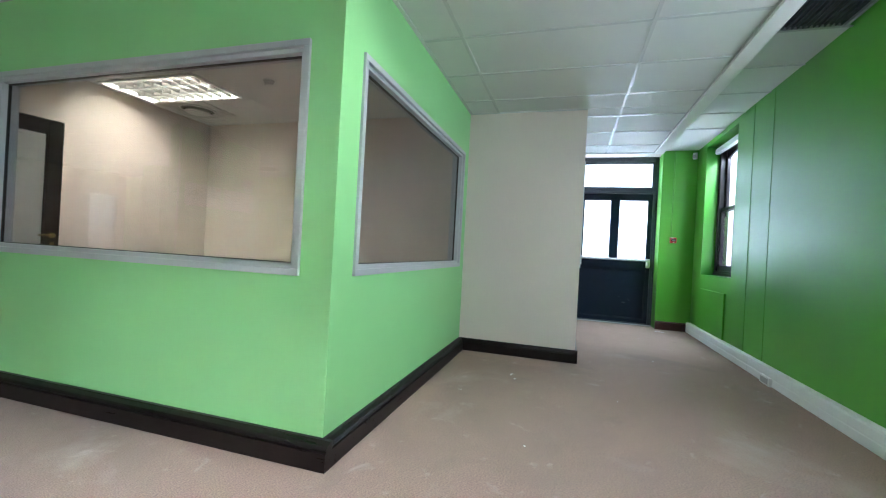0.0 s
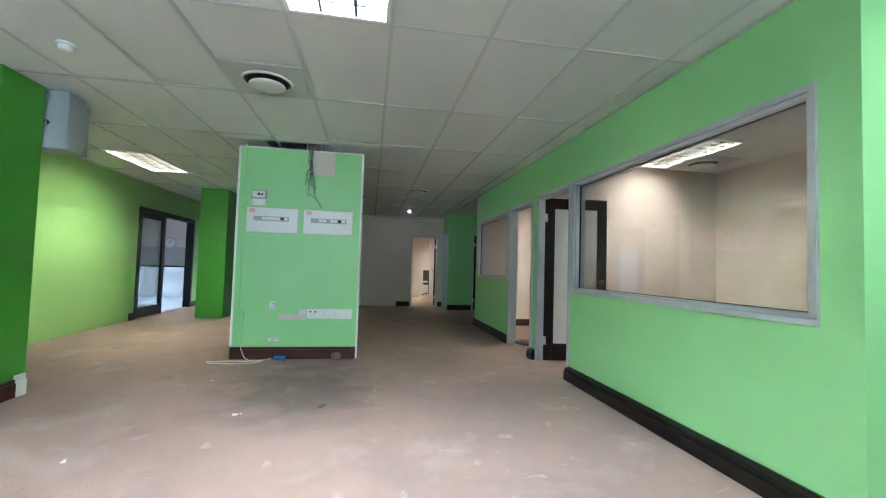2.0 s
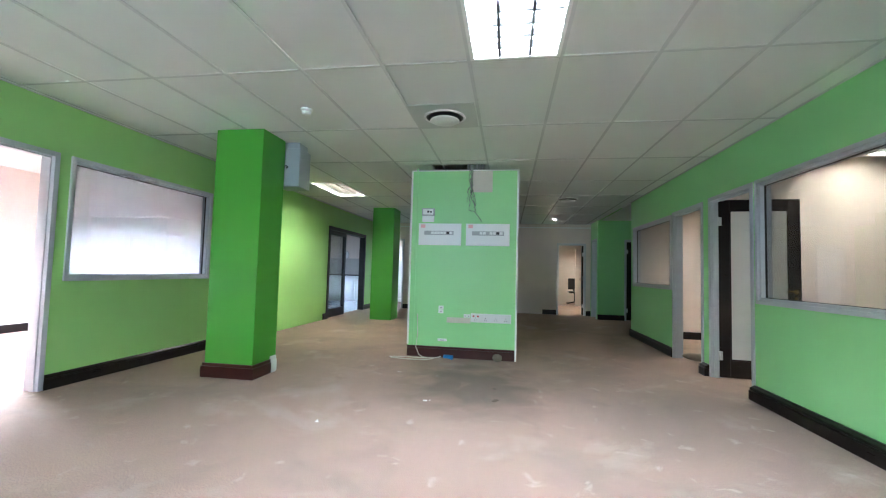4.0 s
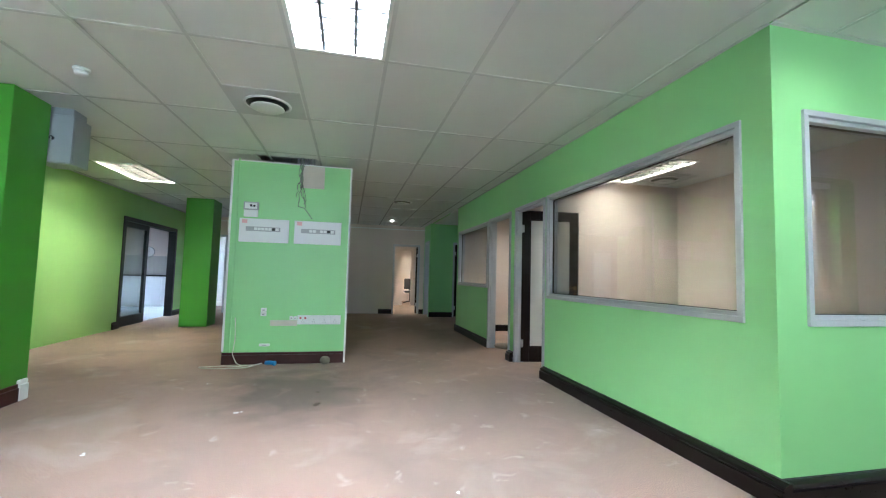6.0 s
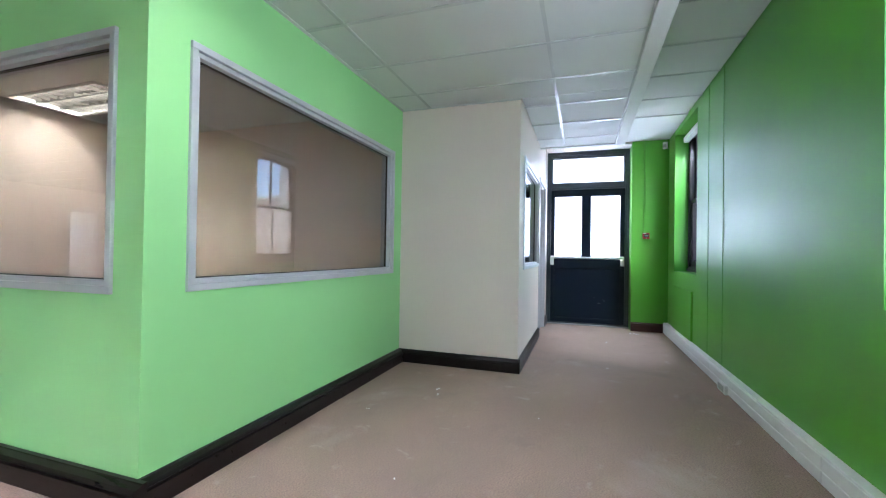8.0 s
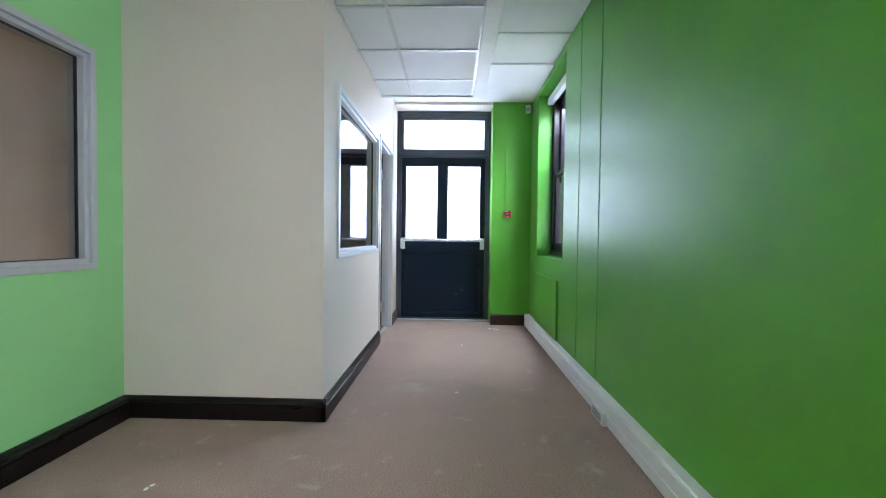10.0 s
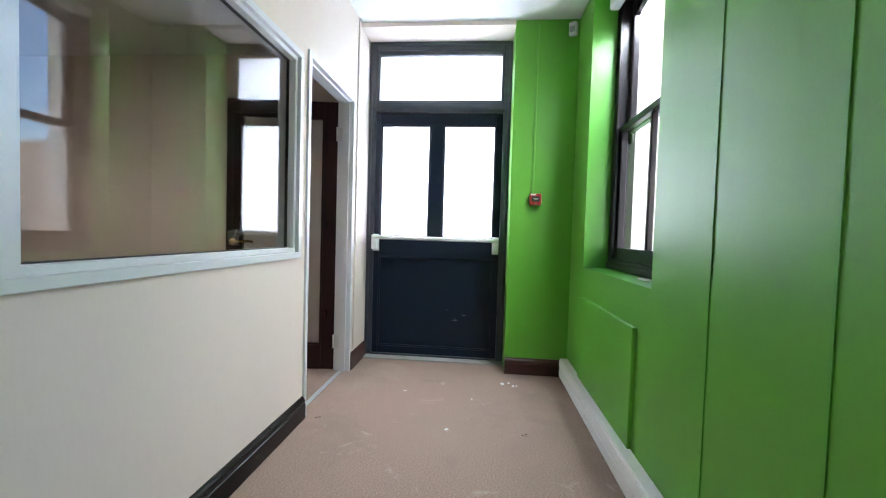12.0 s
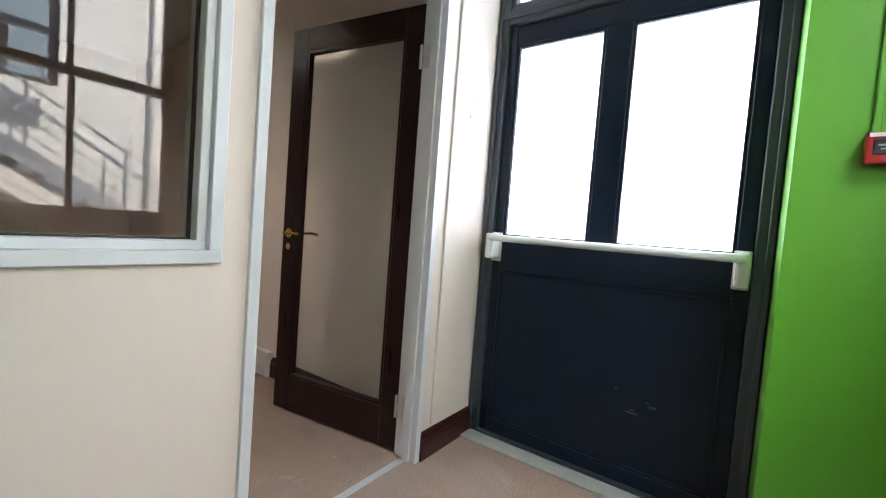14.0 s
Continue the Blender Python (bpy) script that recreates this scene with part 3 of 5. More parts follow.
def hung_ceiling():
    bm = bmesh.new()
    xs = sorted(XL)
    for rx0, rx1, ry0, ry1 in REGIONS:
        xe = [-12] + xs
        ye = [-6] + YL + [9]
        for x0, x1 in zip(xe, xe[1:]):
            for y0, y1 in zip(ye, ye[1:]):
                a, b, c, d = max(x0, rx0), min(x1, rx1), max(y0, ry0), min(y1, ry1)
                if b - a < 0.01 or d - c < 0.01:
                    continue
                if any(abs(x0 - lx) < 0.05 and abs(y0 - ly) < 0.05 for lx, ly in LAMPS):
                    continue
                cells = [(a, b, c, d)]
                for g0, g1, h0, h1 in GAP:
                    if a < g1 and b > g0 and c < h1 and d > h0:
                        p, q, r, s = max(a, g0), min(b, g1), max(c, h0), min(d, h1)
                        cells = [k for k in ((a, p, c, d), (q, b, c, d), (p, q, c, r), (p, q, s, d)) if k[1] - k[0] > 0.01 and k[3] - k[2] > 0.01]
                lift = random.uniform(0.0, 0.004)
                for k in cells:
                    add_box(bm, k[0] + 0.009, k[1] - 0.009, k[2] + 0.009, k[3] - 0.009, CEIL + 0.004 + lift, CEIL + 0.016 + lift)
    tiles = len(bm.faces)
    for rx0, rx1, ry0, ry1 in REGIONS:
        for x in xs:
            if rx0 < x < rx1 + 0.001:
                add_box(bm, x - 0.012, x + 0.012, ry0, ry1, CEIL - 0.001, CEIL + 0.003)
        for y in YL:
            if ry0 < y < ry1:
                add_box(bm, rx0, rx1, y - 0.012, y + 0.012, CEIL - 0.002, CEIL + 0.0035)
    # wall angles
    for x0, x1, y0, y1 in ((-7.65, -1.0, 1.775, 1.80), (-1.0, -0.975, 1.80, 4.41), (-1.0, 0.20, 4.385, 4.41), (-11.3, 1.93, -4.5, -4.475), (-11.3, -11.275, -4.475, 1.75)):
        add_box(bm, x0, x1, y0, y1, CEIL - 0.003, CEIL + 0.003)
    me = bpy.data.meshes.new("ceiling")
    bm.to_mesh(me)
    bm.free()
    me.materials.append(TILE)
    me.materials.append(TBAR)
    for i, f in enumerate(me.polygons):
        f.material_index = 0 if i < tiles else 1
    return tagged(new("ceiling", me), "hung ceiling of pale grey tiles in a white metal grid", "ceiling", kind="structure")


hung_ceiling()


SIDE = [3.665 + 0.615 * k for k in range(-13, 5)]      # joints of the raised row


def side_ceiling():
    bm = bmesh.new()
    for y0, y1 in zip(SIDE, SIDE[1:]):
        if abs(y1 - 3.665) > 0.01:
            lift = random.uniform(0.0, 0.004)
            add_box(bm, 1.263, 1.925, y0 + 0.006, y1 - 0.006, 2.806 + lift, 2.816 + lift)
    structure("ceiling_window_side", bm, TILE, "raised row of pale ceiling tiles along the window wall", "ceiling")
    bars = bmesh.new()
    for y in SIDE:
        add_box(bars, 1.2535, 1.93, y - 0.011, y + 0.011, 2.801, 2.8055)
    structure("ceiling_window_side_bars", bars, TBAR, "white metal bars between the raised ceiling tiles", "ceiling")


side_ceiling()


def ceiling_grille():
    y0, y1 = 3.05, 3.665
    e = thing("ceiling_grille", "dark slatted air grille in the raised ceiling", "air vent", pose(1.29, 0, 2.80))
    part("back", boxes((0.02, 0.58, y0 + 0.03, y1 - 0.03, 0.02, 0.03)), BLACK, e)
    part("frame", boxes((0, 0.60, y0 + 0.01, y0 + 0.03, -0.004, 0.03), (0, 0.60, y1 - 0.03, y1 - 0.01, -0.004, 0.03), (0, 0.02, y0 + 0.03, y1 - 0.03, -0.004, 0.03), (0.58, 0.60, y0 + 0.03, y1 - 0.03, -0.004, 0.03)), GREYPL, e)
    for k in range(17):
        x = 0.035 + 0.0325 * k
        part("slat", boxes((x, x + 0.006, y0 + 0.03, y1 - 0.03, 0.0, 0.02)), SLATE, e)


ceiling_grille()
structure("ceiling_bulkhead", boxes((1.143, 1.253, -4.5, 6.28, CEIL - 0.02, 2.86), bevel=0.003), WHITE, "white painted bulkhead strip along the ceiling", "ceiling")
structure("ceiling_edge", boxes((0.20, 1.253, 6.28, 6.31, CEIL - 0.006, 2.86)), WHITE, "white painted upstand at the end of the tiles", "ceiling")
structure("ceiling_corridor_end", boxes((1.2535, 1.93, 6.136, 7.25, 2.80, 2.86), (0.20, 1.2535, 6.31, 7.25, 2.80, 2.86)), PLASTER, "smooth white plastered ceiling before the exit", "ceiling")
def plain_ceiling(x0, x1, y0, y1, z, lamps):
    """A ceiling sheet with an opening of 1.2 x 0.6 m over each lamp's corner given."""
    xs = sorted({x0, x1, *[a for a, _ in lamps], *[a + 1.2 for a, _ in lamps]})
    ys = sorted({y0, y1, *[b for _, b in lamps], *[b + 0.6 for _, b in lamps]})
    bm = bmesh.new()
    for a, b in zip(xs, xs[1:]):
        for c, d in zip(ys, ys[1:]):
            if not any(lx < (a + b) / 2 < lx + 1.2 and ly < (c + d) / 2 < ly + 0.6 for lx, ly in lamps):
                add_box(bm, a, b, c, d, z, z + 0.02)
    return bm


structure("ceiling_office", plain_ceiling(-4.55, -1.10, 1.90, 4.41, CEIL, [(-4.45, 2.95)]), TILE, "pale office ceiling", "ceiling")
structure("ceiling_office_two", plain_ceiling(-7.55, -4.65, 1.90, 4.41, CEIL, [(-6.7, 2.95)]), TILE, "pale office ceiling", "ceiling")
structure("ceiling_corridor_room", plain_ceiling(-3.9, 0.10, 4.51, 7.53, CEIL + 0.001, [(-2.3, 5.7)]), TILE, "pale office ceiling", "ceiling")
structure("ceiling_kitchen", plain_ceiling(-17.1, -5.6, -8.1, -4.62, CEIL, [(-9.6, -6.4), (-12.0, -6.4)]), TILE, "pale kitchen ceiling", "ceiling")
structure("ceiling_side_room", plain_ceiling(-5.5, -1.1, -8.1, -4.62, CEIL, [(-3.9, -6.4)]), TILE, "pale side room ceiling", "ceiling")
structure("ceiling_far_room", plain_ceiling(-17.1, -11.42, -0.4, 3.2, 2.45, [(-13.6, 0.9), (-16.4, 1.2)]), TILE, "pale far room ceiling", "ceiling")
structure("ceiling_store", plain_ceiling(-13.66, -11.42, -4.50, -2.50, CEIL, [(-13.1, -3.9)]), TILE, "pale store room ceiling", "ceiling")
structure("ceiling_far_office", boxes((-11.3, -7.65, 1.85, 4.41, CEIL, CEIL + 0.02)), TILE, "pale ceiling of the far recess", "ceiling")

structure("wall_cornice", boxes((-11.3, -11.285, -4.0, 1.75, 2.425, 2.45)), WHITE, "thin white strip high on the far wall", "trim")

# ---- lamps ----
for (lx, ly), tube in zip(LAMPS, (TUBE, TUBE_DIM, TUBE_FAR)):
    troffer(pose(lx + 0.012, ly + 0.012, CEIL), tube, lw=1.225 if lx < -1 else 1.19, ld=0.581)
troffer(pose(-4.45, 2.95, CEIL - 0.012), TUBE_WARM, lw=1.2)
troffer(pose(-6.7, 2.95, CEIL - 0.012), TUBE_WARM, lw=1.2)
troffer(pose(-2.3, 5.7, CEIL - 0.012), TUBE_LOW, lw=1.2)
# two unseen lamps added for the kitchen's bluish window light
troffer(pose(-9.6, -6.4, CEIL - 0.012), TUBE_FILL, lw=1.2)
troffer(pose(-12.0, -6.4, CEIL - 0.012), TUBE_FILL, lw=1.2)
# unseen lamp added behind the drawn blind to whiten it
troffer(pose(-3.9, -6.4, CEIL - 0.012), TUBE_BLIND_FILL, lw=1.2)
# unseen lamp, added so the doorway in the far wall looks lit
troffer(pose(-13.1, -3.9, CEIL - 0.012), TUBE_FILL, lw=1.2)
troffer(pose(-13.6, 0.9, 2.438), TUBE_FAR, lw=1.2)
troffer(pose(-16.4, 1.2, 2.438), TUBE_WARM, lw=1.2)


def downlight(x, y):
    e = thing("downlight", "small round lit ceiling downlight", "ceiling light", pose(x, y, CEIL - 0.002))
    part("trim_ring", lathe([(0.05, 0.004), (0.055, -0.004), (0.03, -0.006), (0.03, 0.004)], 20), WHITE, e)
    part("lamp", cyl(0.028, 0.004, 16, m=Matrix.Translation((0, 0, -0.007))), glow("small_lamp", (1, 0.95, 0.85), 34), e)


downlight(-10.2, 0.65)


def diffuser(m, plate, label="round white air diffuser in a square ceiling plate"):
    e = thing("air_diffuser", label, "air vent", m, "air diffusers")
    if plate:
        part("plate", boxes((-plate, plate, -plate, plate, -0.010, -0.002), bevel=0.002), VENTPLATE, e)
    # closed black disc: the shade inside the vent is put in as colour
    part("throat", lathe([(0.17, -0.0105), (0.175, -0.016), (0.145, -0.020), (0.145, -0.0105)]), BLACK, e, "flat black disc in place of the vent's shaded throat", smooth=True)
    part("outer_ring", lathe([(0.185, -0.010), (0.19, -0.016), (0.172, -0.024), (0.168, -0.010)]), PLASTIC, e, smooth=True)
    part("disc", lathe([(0.06, -0.03), (0.13, -0.040), (0.135, -0.046), (0.125, -0.052), (0.02, -0.056)]), PLASTIC, e, "white round centre disc", smooth=True)
    part("stem", cyl(0.02, 0.03, 12, m=Matrix.Translation((0, 0, -0.028))), PLASTIC, e)
    return e


diffuser(pose(-2.93, -1.12, CEIL), 0.29)
diffuser(pose(-4.10, 3.80, CEIL), 0.29)
diffuser(pose(-8.2, -0.6, CEIL), 0)
diffuser(pose(-7.2, 0.55, CEIL), 0)


def smoke_detector(x, y):
    e = thing("smoke_detector", "white round smoke detector on the ceiling", "smoke detector", pose(x, y, CEIL - 0.0015), "smoke detectors")
    part("base", lathe([(0.05, 0.0), (0.052, -0.012), (0.048, -0.018), (0.03, -0.02)]), PLASTIC, e, smooth=True)
    part("sensor_head", lathe([(0.040, -0.018), (0.042, -0.034), (0.036, -0.046), (0.02, -0.052), (0.005, -0.053)]), PLASTIC, e, smooth=True)


smoke_detector(-2.66, -2.33)
smoke_detector(-2.65, 3.23)

# ---- exit door ----
def exit_door():
    e = thing("door_1", "navy painted double-glazed timber exit door, closed, with a white panic bar and a transom light", "door", pose(0, 7.53, 0), kind="structure")
    part("frame", boxes((0.20, 0.262, 0.0, 0.11, 0.0, 2.765), (1.378, 1.44, 0.0, 0.11, 0.0, 2.765), (0.262, 1.378, 0.0, 0.11, 2.695, 2.765), (0.262, 1.378, 0.0, 0.11, 2.165, 2.25), bevel=0.004), SLATE, e, "slate grey painted door frame")
    part("frame_bead", boxes((0.262, 0.285, 0.012, 0.1, 2.25, 2.695), (1.355, 1.378, 0.012, 0.1, 2.25, 2.695), (0.285, 1.355, 0.012, 0.1, 2.25, 2.272), (0.285, 1.355, 0.012, 0.1, 2.66, 2.695),
                           (0.225, 1.415, -0.012, 0.0, 2.19, 2.225), (0.205, 0.228, -0.014, 0.0, 0, 2.765), (1.412, 1.435, -0.014, 0, 0, 2.765), (0.228, 1.412, -0.014, 0, 2.735, 2.765), bevel=0.003), SLATE, e)
    part("transom_pane", box(0.284, 1.356, 0.05, 0.056, 2.271, 2.661), FROST, e, "bright obscure transom glass")
    leaf = part("leaf", boxes((0.2625, 0.308, 0.02, 0.066, 0.02, 2.158), (1.322, 1.3775, 0.02, 0.066, 0.02, 2.158), (0.308, 1.322, 0.02, 0.066, 2.06, 2.158), (0.752, 0.866, 0.02, 0.066, 1.07, 2.06),
                              (0.308, 1.322, 0.02, 0.066, 0.90, 1.07), (0.308, 1.322, 0.02, 0.066, 0.02, 0.085), (0.308, 1.322, 0.034, 0.06, 0.085, 0.90), bevel=0.003), NAVY, e)
    bm = bmesh.new()
    ring(bm, 0.308, 1.322, 0.085, 0.90, 0.016, 0.022, 0.036)
    bmesh.ops.bevel(bm, geom=bm.edges[:], offset=0.004, segments=1, affect="EDGES")
    part("panel_moulding", bm, NAVY, leaf)
    for a, b in ((0.308, 0.752), (0.866, 1.322)):
        bm = bmesh.new()
        ring(bm, a, b, 1.07, 2.06, 0.014, 0.026, 0.060)
        part("glazing_bead", bm, NAVY, leaf)
        part("pane", box(a + 0.012, b - 0.012, 0.042, 0.048, 1.082, 2.048), FROST, leaf, "bright obscure glass pane")
    bar = part("panic_bar", rod([(0.285, -0.055, 1.058), (0.30, -0.075, 1.062), (0.36, -0.082, 1.062), (1.28, -0.082, 1.062), (1.34, -0.075, 1.062), (1.352, -0.055, 1.058)], 0.017, 12), PLASTIC, e, "white tubular panic bar", smooth=True)
    for x in (0.262, 1.322):
        part("bracket", box(x, x + 0.045, -0.075, 0.018, 0.955, 1.085, 0.012, 2), PLASTIC, bar)
        part("bracket_base", boxes((x - 0.006, x + 0.051, 0.006, 0.02, 0.94, 1.09), bevel=0.003), PLASTIC, bar)
    part("weather_bar", boxes((0.262, 1.378, -0.006, 0.02, 0.004, 0.024)), SLATE, e)
    part("door_stop", boxes((0.262, 0.29, 0.068, 0.11, 0, 2.165), (1.35, 1.378, 0.068, 0.11, 0, 2.165), (0.29, 1.35, 0.068, 0.11, 2.12, 2.165), (0.29, 1.35, 0.068, 0.11, -0.2, 0.04)), SLATE, e)
    return e


exit_door()
solid("door_scuff", boxes((0.985, 1.035, 7.5615, 7.5635, 0.338, 0.345), (1.00, 1.02, 7.5615, 7.5635, 0.352, 0.356), (1.075, 1.105, 7.5615, 7.5635, 0.384, 0.392), (1.06, 1.075, 7.5615, 7.5635, 0.40, 0.404), (0.93, 0.945, 7.5615, 7.5635, 0.43, 0.434)),
      mat("pale_scratch", (0.07, 0.078, 0.088), 0.7), "pale scratches on the navy door panel", "scuff", kind="structure")
solid("screw_hole", boxes((0.2002, 0.2012, 7.344, 7.352, 1.724, 1.732), (0.2002, 0.2012, 7.314, 7.322, 1.639, 1.655), (0.2002, 0.2012, 7.322, 7.328, 1.612, 1.618)), DIRT, "old screw holes in the cream wall", "mark", kind="structure")
structure("door_sill", boxes((0.20, 1.44, 7.425, 7.53, 0.0, 0.010), bevel=0.003), CONCRETE, "rough pale concrete door sill strip", "sill")

# ---- office fronts ----
partition_window("window_1", pose(W1[0], 1.80, 0), W1[1] - W1[0], W1[2], W1[3], "wide fixed office window in a grey aluminium frame")
partition_window("window_2", pose(W2[0], 1.80, 0), W2[1] - W2[0], W2[2], W2[3], "wide fixed office window in a grey aluminium frame")
partition_window("window_3", pose(-1.0, 2.0, 0, 0, 0, 90), 2.22, 0.90, 2.083, "wide fixed office window in a grey aluminium frame, mirroring the street window")
partition_window("window_4", pose(0.20, PW[0], 0, 0, 0, 90), PW[1] - PW[0], PW[2], PW[3], "fixed corridor window in an aluminium frame coloured paler for the daylight", metal=LIT_ALU)
partition_window("window_5", pose(-2.44, -4.50, 0, 0, 0, 180), 1.84, 0.945, 2.09, "fixed office window in a grey frame backed by a white blind", depth=0.12)
door_frame("door_frame_1", pose(D1[0], 1.80, 0), D1[1] - D1[0], 2.065, "grey aluminium door frame of the first office")
door_frame("door_frame_2", pose(D2[0], 1.80, 0), D2[1] - D2[0], 2.05, "grey aluminium door frame of the second office")
_f = door_frame("door_frame_3", pose(0.20, 6.225, 0, 0, 0, 90), 0.87, 2.14, "aluminium door frame beside the exit, coloured paler for the daylight", t=0.034, metal=LIT_ALU)
for _z in (0.235, 1.855):
    _h = part("hinge", boxes((0.8325, 0.836, 0.072, 0.110, _z - 0.052, _z + 0.052), bevel=0.0008), STEEL, _f, "steel butt hinge")
    part("hinge_pin", cyl(0.0065, 0.106, 10, m=Matrix.Translation((0.8275, 0.1165, _z))), STEEL, _h, smooth=True)
door_frame("door_frame_4", pose(-1.44, -4.50, 0, 0, 0, 180), 0.90, 2.09, "grey aluminium door frame of the side room", depth=0.12)
door_frame("door_frame_5", pose(-11.15, 1.75, 0), 0.65, 2.08, "pale door frame of a far office")
door_frame("door_frame_6", pose(-10.4, 2.40, 0, 0, 0, 90), 0.82, 2.05, "pale door frame of a far office")
door_frame("door_frame_8", pose(-11.30, -4.30, 0, 0, 0, 90), 0.71, 2.06, "pale door frame of a lit store room", depth=0.12)
door_frame("door_frame_7", pose(-11.30, 0.83, 0, 0, 0, 90), 0.79, 2.0, "pale door frame in the far wall", depth=0.12)
glazed_door("office_door", pose(-4.475, 1.875, 0, 0, 0, 84), 0.80, 2.035, "dark-stained wooden door with a white filmed pane, standing open", SANDBLAST)
glazed_door("office_door", pose(-4.735, 1.925, 0, 0, 0, 97), 0.80, 2.035, "dark-stained wooden door with a white filmed pane, standing open in the second office", SANDBLAST)
glazed_door("office_door", pose(0.082, 7.113, 0, 0, 0, 188), 0.85, 2.105, "dark mahogany-stained door with a clear glass pane, standing open by the exit", GLASS, DARK_MAHOGANY)
glazed_door("office_door", pose(-10.46, 2.47, 0, 0, 0, 100), 0.72, 2.0, "dark-stained wooden door standing open in the far recess", SANDBLAST)
glazed_door("office_door", pose(-11.44, 1.575, 0, 0, 0, 172), 0.70, 1.95, "dark-stained wooden door standing open in the far room", SANDBLAST)
solid("roller_blind", boxes((-4.22, -2.50, -4.600, -4.592, 1.0, 2.03)), BLIND, "white drawn blind close behind the office window", "blind")
solid("threshold_strip", boxes((0.13, 0.165, 6.26, 7.06, 0.0, 0.005), bevel=0.002), ALU, "pale metal carpet strip in the doorway", "threshold")
solid("pipe_casing", boxes((0.2005, 0.212, 7.17, 7.205, 0.15, 2.80), bevel=0.003), CREAM, "slim cream painted cable cover running up the wall", "trim", kind="structure")


def lock_strike(m):
    e = thing("strike_plate", "small steel lock plate on a door jamb", "lock plate", m)
    part("plate", boxes((-0.012, 0.012, -0.002, 0.002, -0.05, 0.05), bevel=0.0006), STEEL, e)
    part("lip", boxes((-0.02, -0.012, -0.004, 0.002, -0.02, 0.02)), STEEL, e)


lock_strike(pose(-5.572, 1.83, 1.0, 0, 0, 90))
lock_strike(pose(-2.292, -4.53, 1.0, 0, 0, 90))

# baseboards
for a, b, m in (((-0.945, 1.80), (-3.64, 1.80), "thick"), ((-4.53, 1.80), (-4.68, 1.80), "thick"), ((-5.62, 1.80), (-7.65, 1.80), None), ((-1.0, 4.41), (-1.0, 1.80), "thick"), ((0.224, 4.41), (-1.0, 4.41), None),
                ((0.20, 6.225), (0.20, 4.387), None), ((0.20, 7.53), (0.20, 7.095), REDWOOD), ((1.93, 7.25), (1.44, 7.25), REDWOOD), ((-7.65, 1.776), (-7.65, 4.41), None),
                ((-4.95, -4.50), (-2.34, -4.50), None), ((-8.0, -4.50), (-7.85, -4.50), None), ((-11.3, -4.50), (-10.42, -4.50), None),
                ((-11.3, 0.83), (-11.3, 0.45), None), ((-11.3, 1.75), (-11.3, 1.62), None), ((-10.4, 2.40), (-10.4, 1.75), None), ((-11.3, -3.0), (-11.3, -3.59), None), ((-13.66, -2.5), (-13.66, -4.5), WHITE),
                ((-4.55, 4.41), (-4.55, 1.9), None), ((-1.1, 4.41), (-4.55, 4.41), None), ((-7.55, 4.41), (-7.55, 1.90), None), ((-4.65, 4.41), (-7.55, 4.41), None), ((0.09, 7.21), (-1.17, 7.21), None), ((-1.1, -8.1), (-5.5, -8.1), None)):
    if m == "thick":
        baseboard(a, b, None, d=0.065 if a[1] == b[1] else 0.055)
    else:
        baseboard(a, b, m)

# ---- window wall ----
sash_window("window_6", pose(2.09, WIN_A[1], 0, 0, 0, -90), WIN_A[1] - WIN_A[0], WIN_A[2] + 0.01, WIN_A[3], "tall dark-brown painted timber sash window with four panes", arch=0.06)
sash_window("window_7", pose(2.09, WIN_B[1], 0, 0, 0, -90), WIN_B[1] - WIN_B[0], WIN_B[2] + 0.01, WIN_B[3], "tall dark-brown painted timber sash window with four panes", arch=0.06)
# guessed window, never in view, added with its lamp
sash_window("window_unseen", pose(2.09, WIN_UNSEEN[1], 0, 0, 0, -90), WIN_UNSEEN[1] - WIN_UNSEEN[0], WIN_UNSEEN[2] + 0.01, WIN_UNSEEN[3], "tall dark-brown painted timber sash window with four panes", arch=0.06)


def trunking():
    e = thing("cable_trunking", "white two-compartment cable trunking along the foot of the wall", "trunking", pose(1.93, 0, 0), kind="structure")
    y0, y1 = -4.4, 7.22
    part("back_box", boxes((-0.058, -0.0005, y0, y1, 0.0, 0.152), bevel=0.003), WHITE, e)
    edges = [y0, -2.4, -0.4, 1.62, 3.05, 4.95, 6.4, y1]
    for a, b in zip(edges, edges[1:]):
        part("lid", boxes((-0.064, -0.058, a + 0.003, b - 0.003, 0.012, 0.070), (-0.064, -0.058, a + 0.003, b - 0.003, 0.084, 0.140), bevel=0.002), WHITE, e)
    s = part("outlet", box(-0.089, -0.064, 4.40, 4.60, 0.004, 0.080, 0.006, 2), PLASTIC, e, "small white socket outlet")
    part("outlet_face", boxes((-0.0915, -0.089, 4.43, 4.57, 0.018, 0.066)), GREYPL, s)


trunking()


def room_trunking():
    e = thing("cable_trunking", "white cable trunking ending against the dark baseboard", "trunking", pose(0, 7.21, 0), kind="structure")
    part("back_box", boxes((-3.88, -1.17, -0.05, -0.0005, 0.0, 0.165), bevel=0.003), WHITE, e)
    part("lid", boxes((-3.88, -1.176, -0.056, -0.05, 0.012, 0.074), (-3.88, -1.176, -0.056, -0.05, 0.088, 0.153), bevel=0.002), WHITE, e)


room_trunking()


def access_panel():
    e = thing("access_panel", "deep green painted board fixed to the wall under the window", "panel", pose(1.93, 0, 0))
    part("board", boxes((-0.022, -0.0005, 5.82, 6.80, 0.156, 0.712), bevel=0.003), DEEP_GREEN, e)


access_panel()
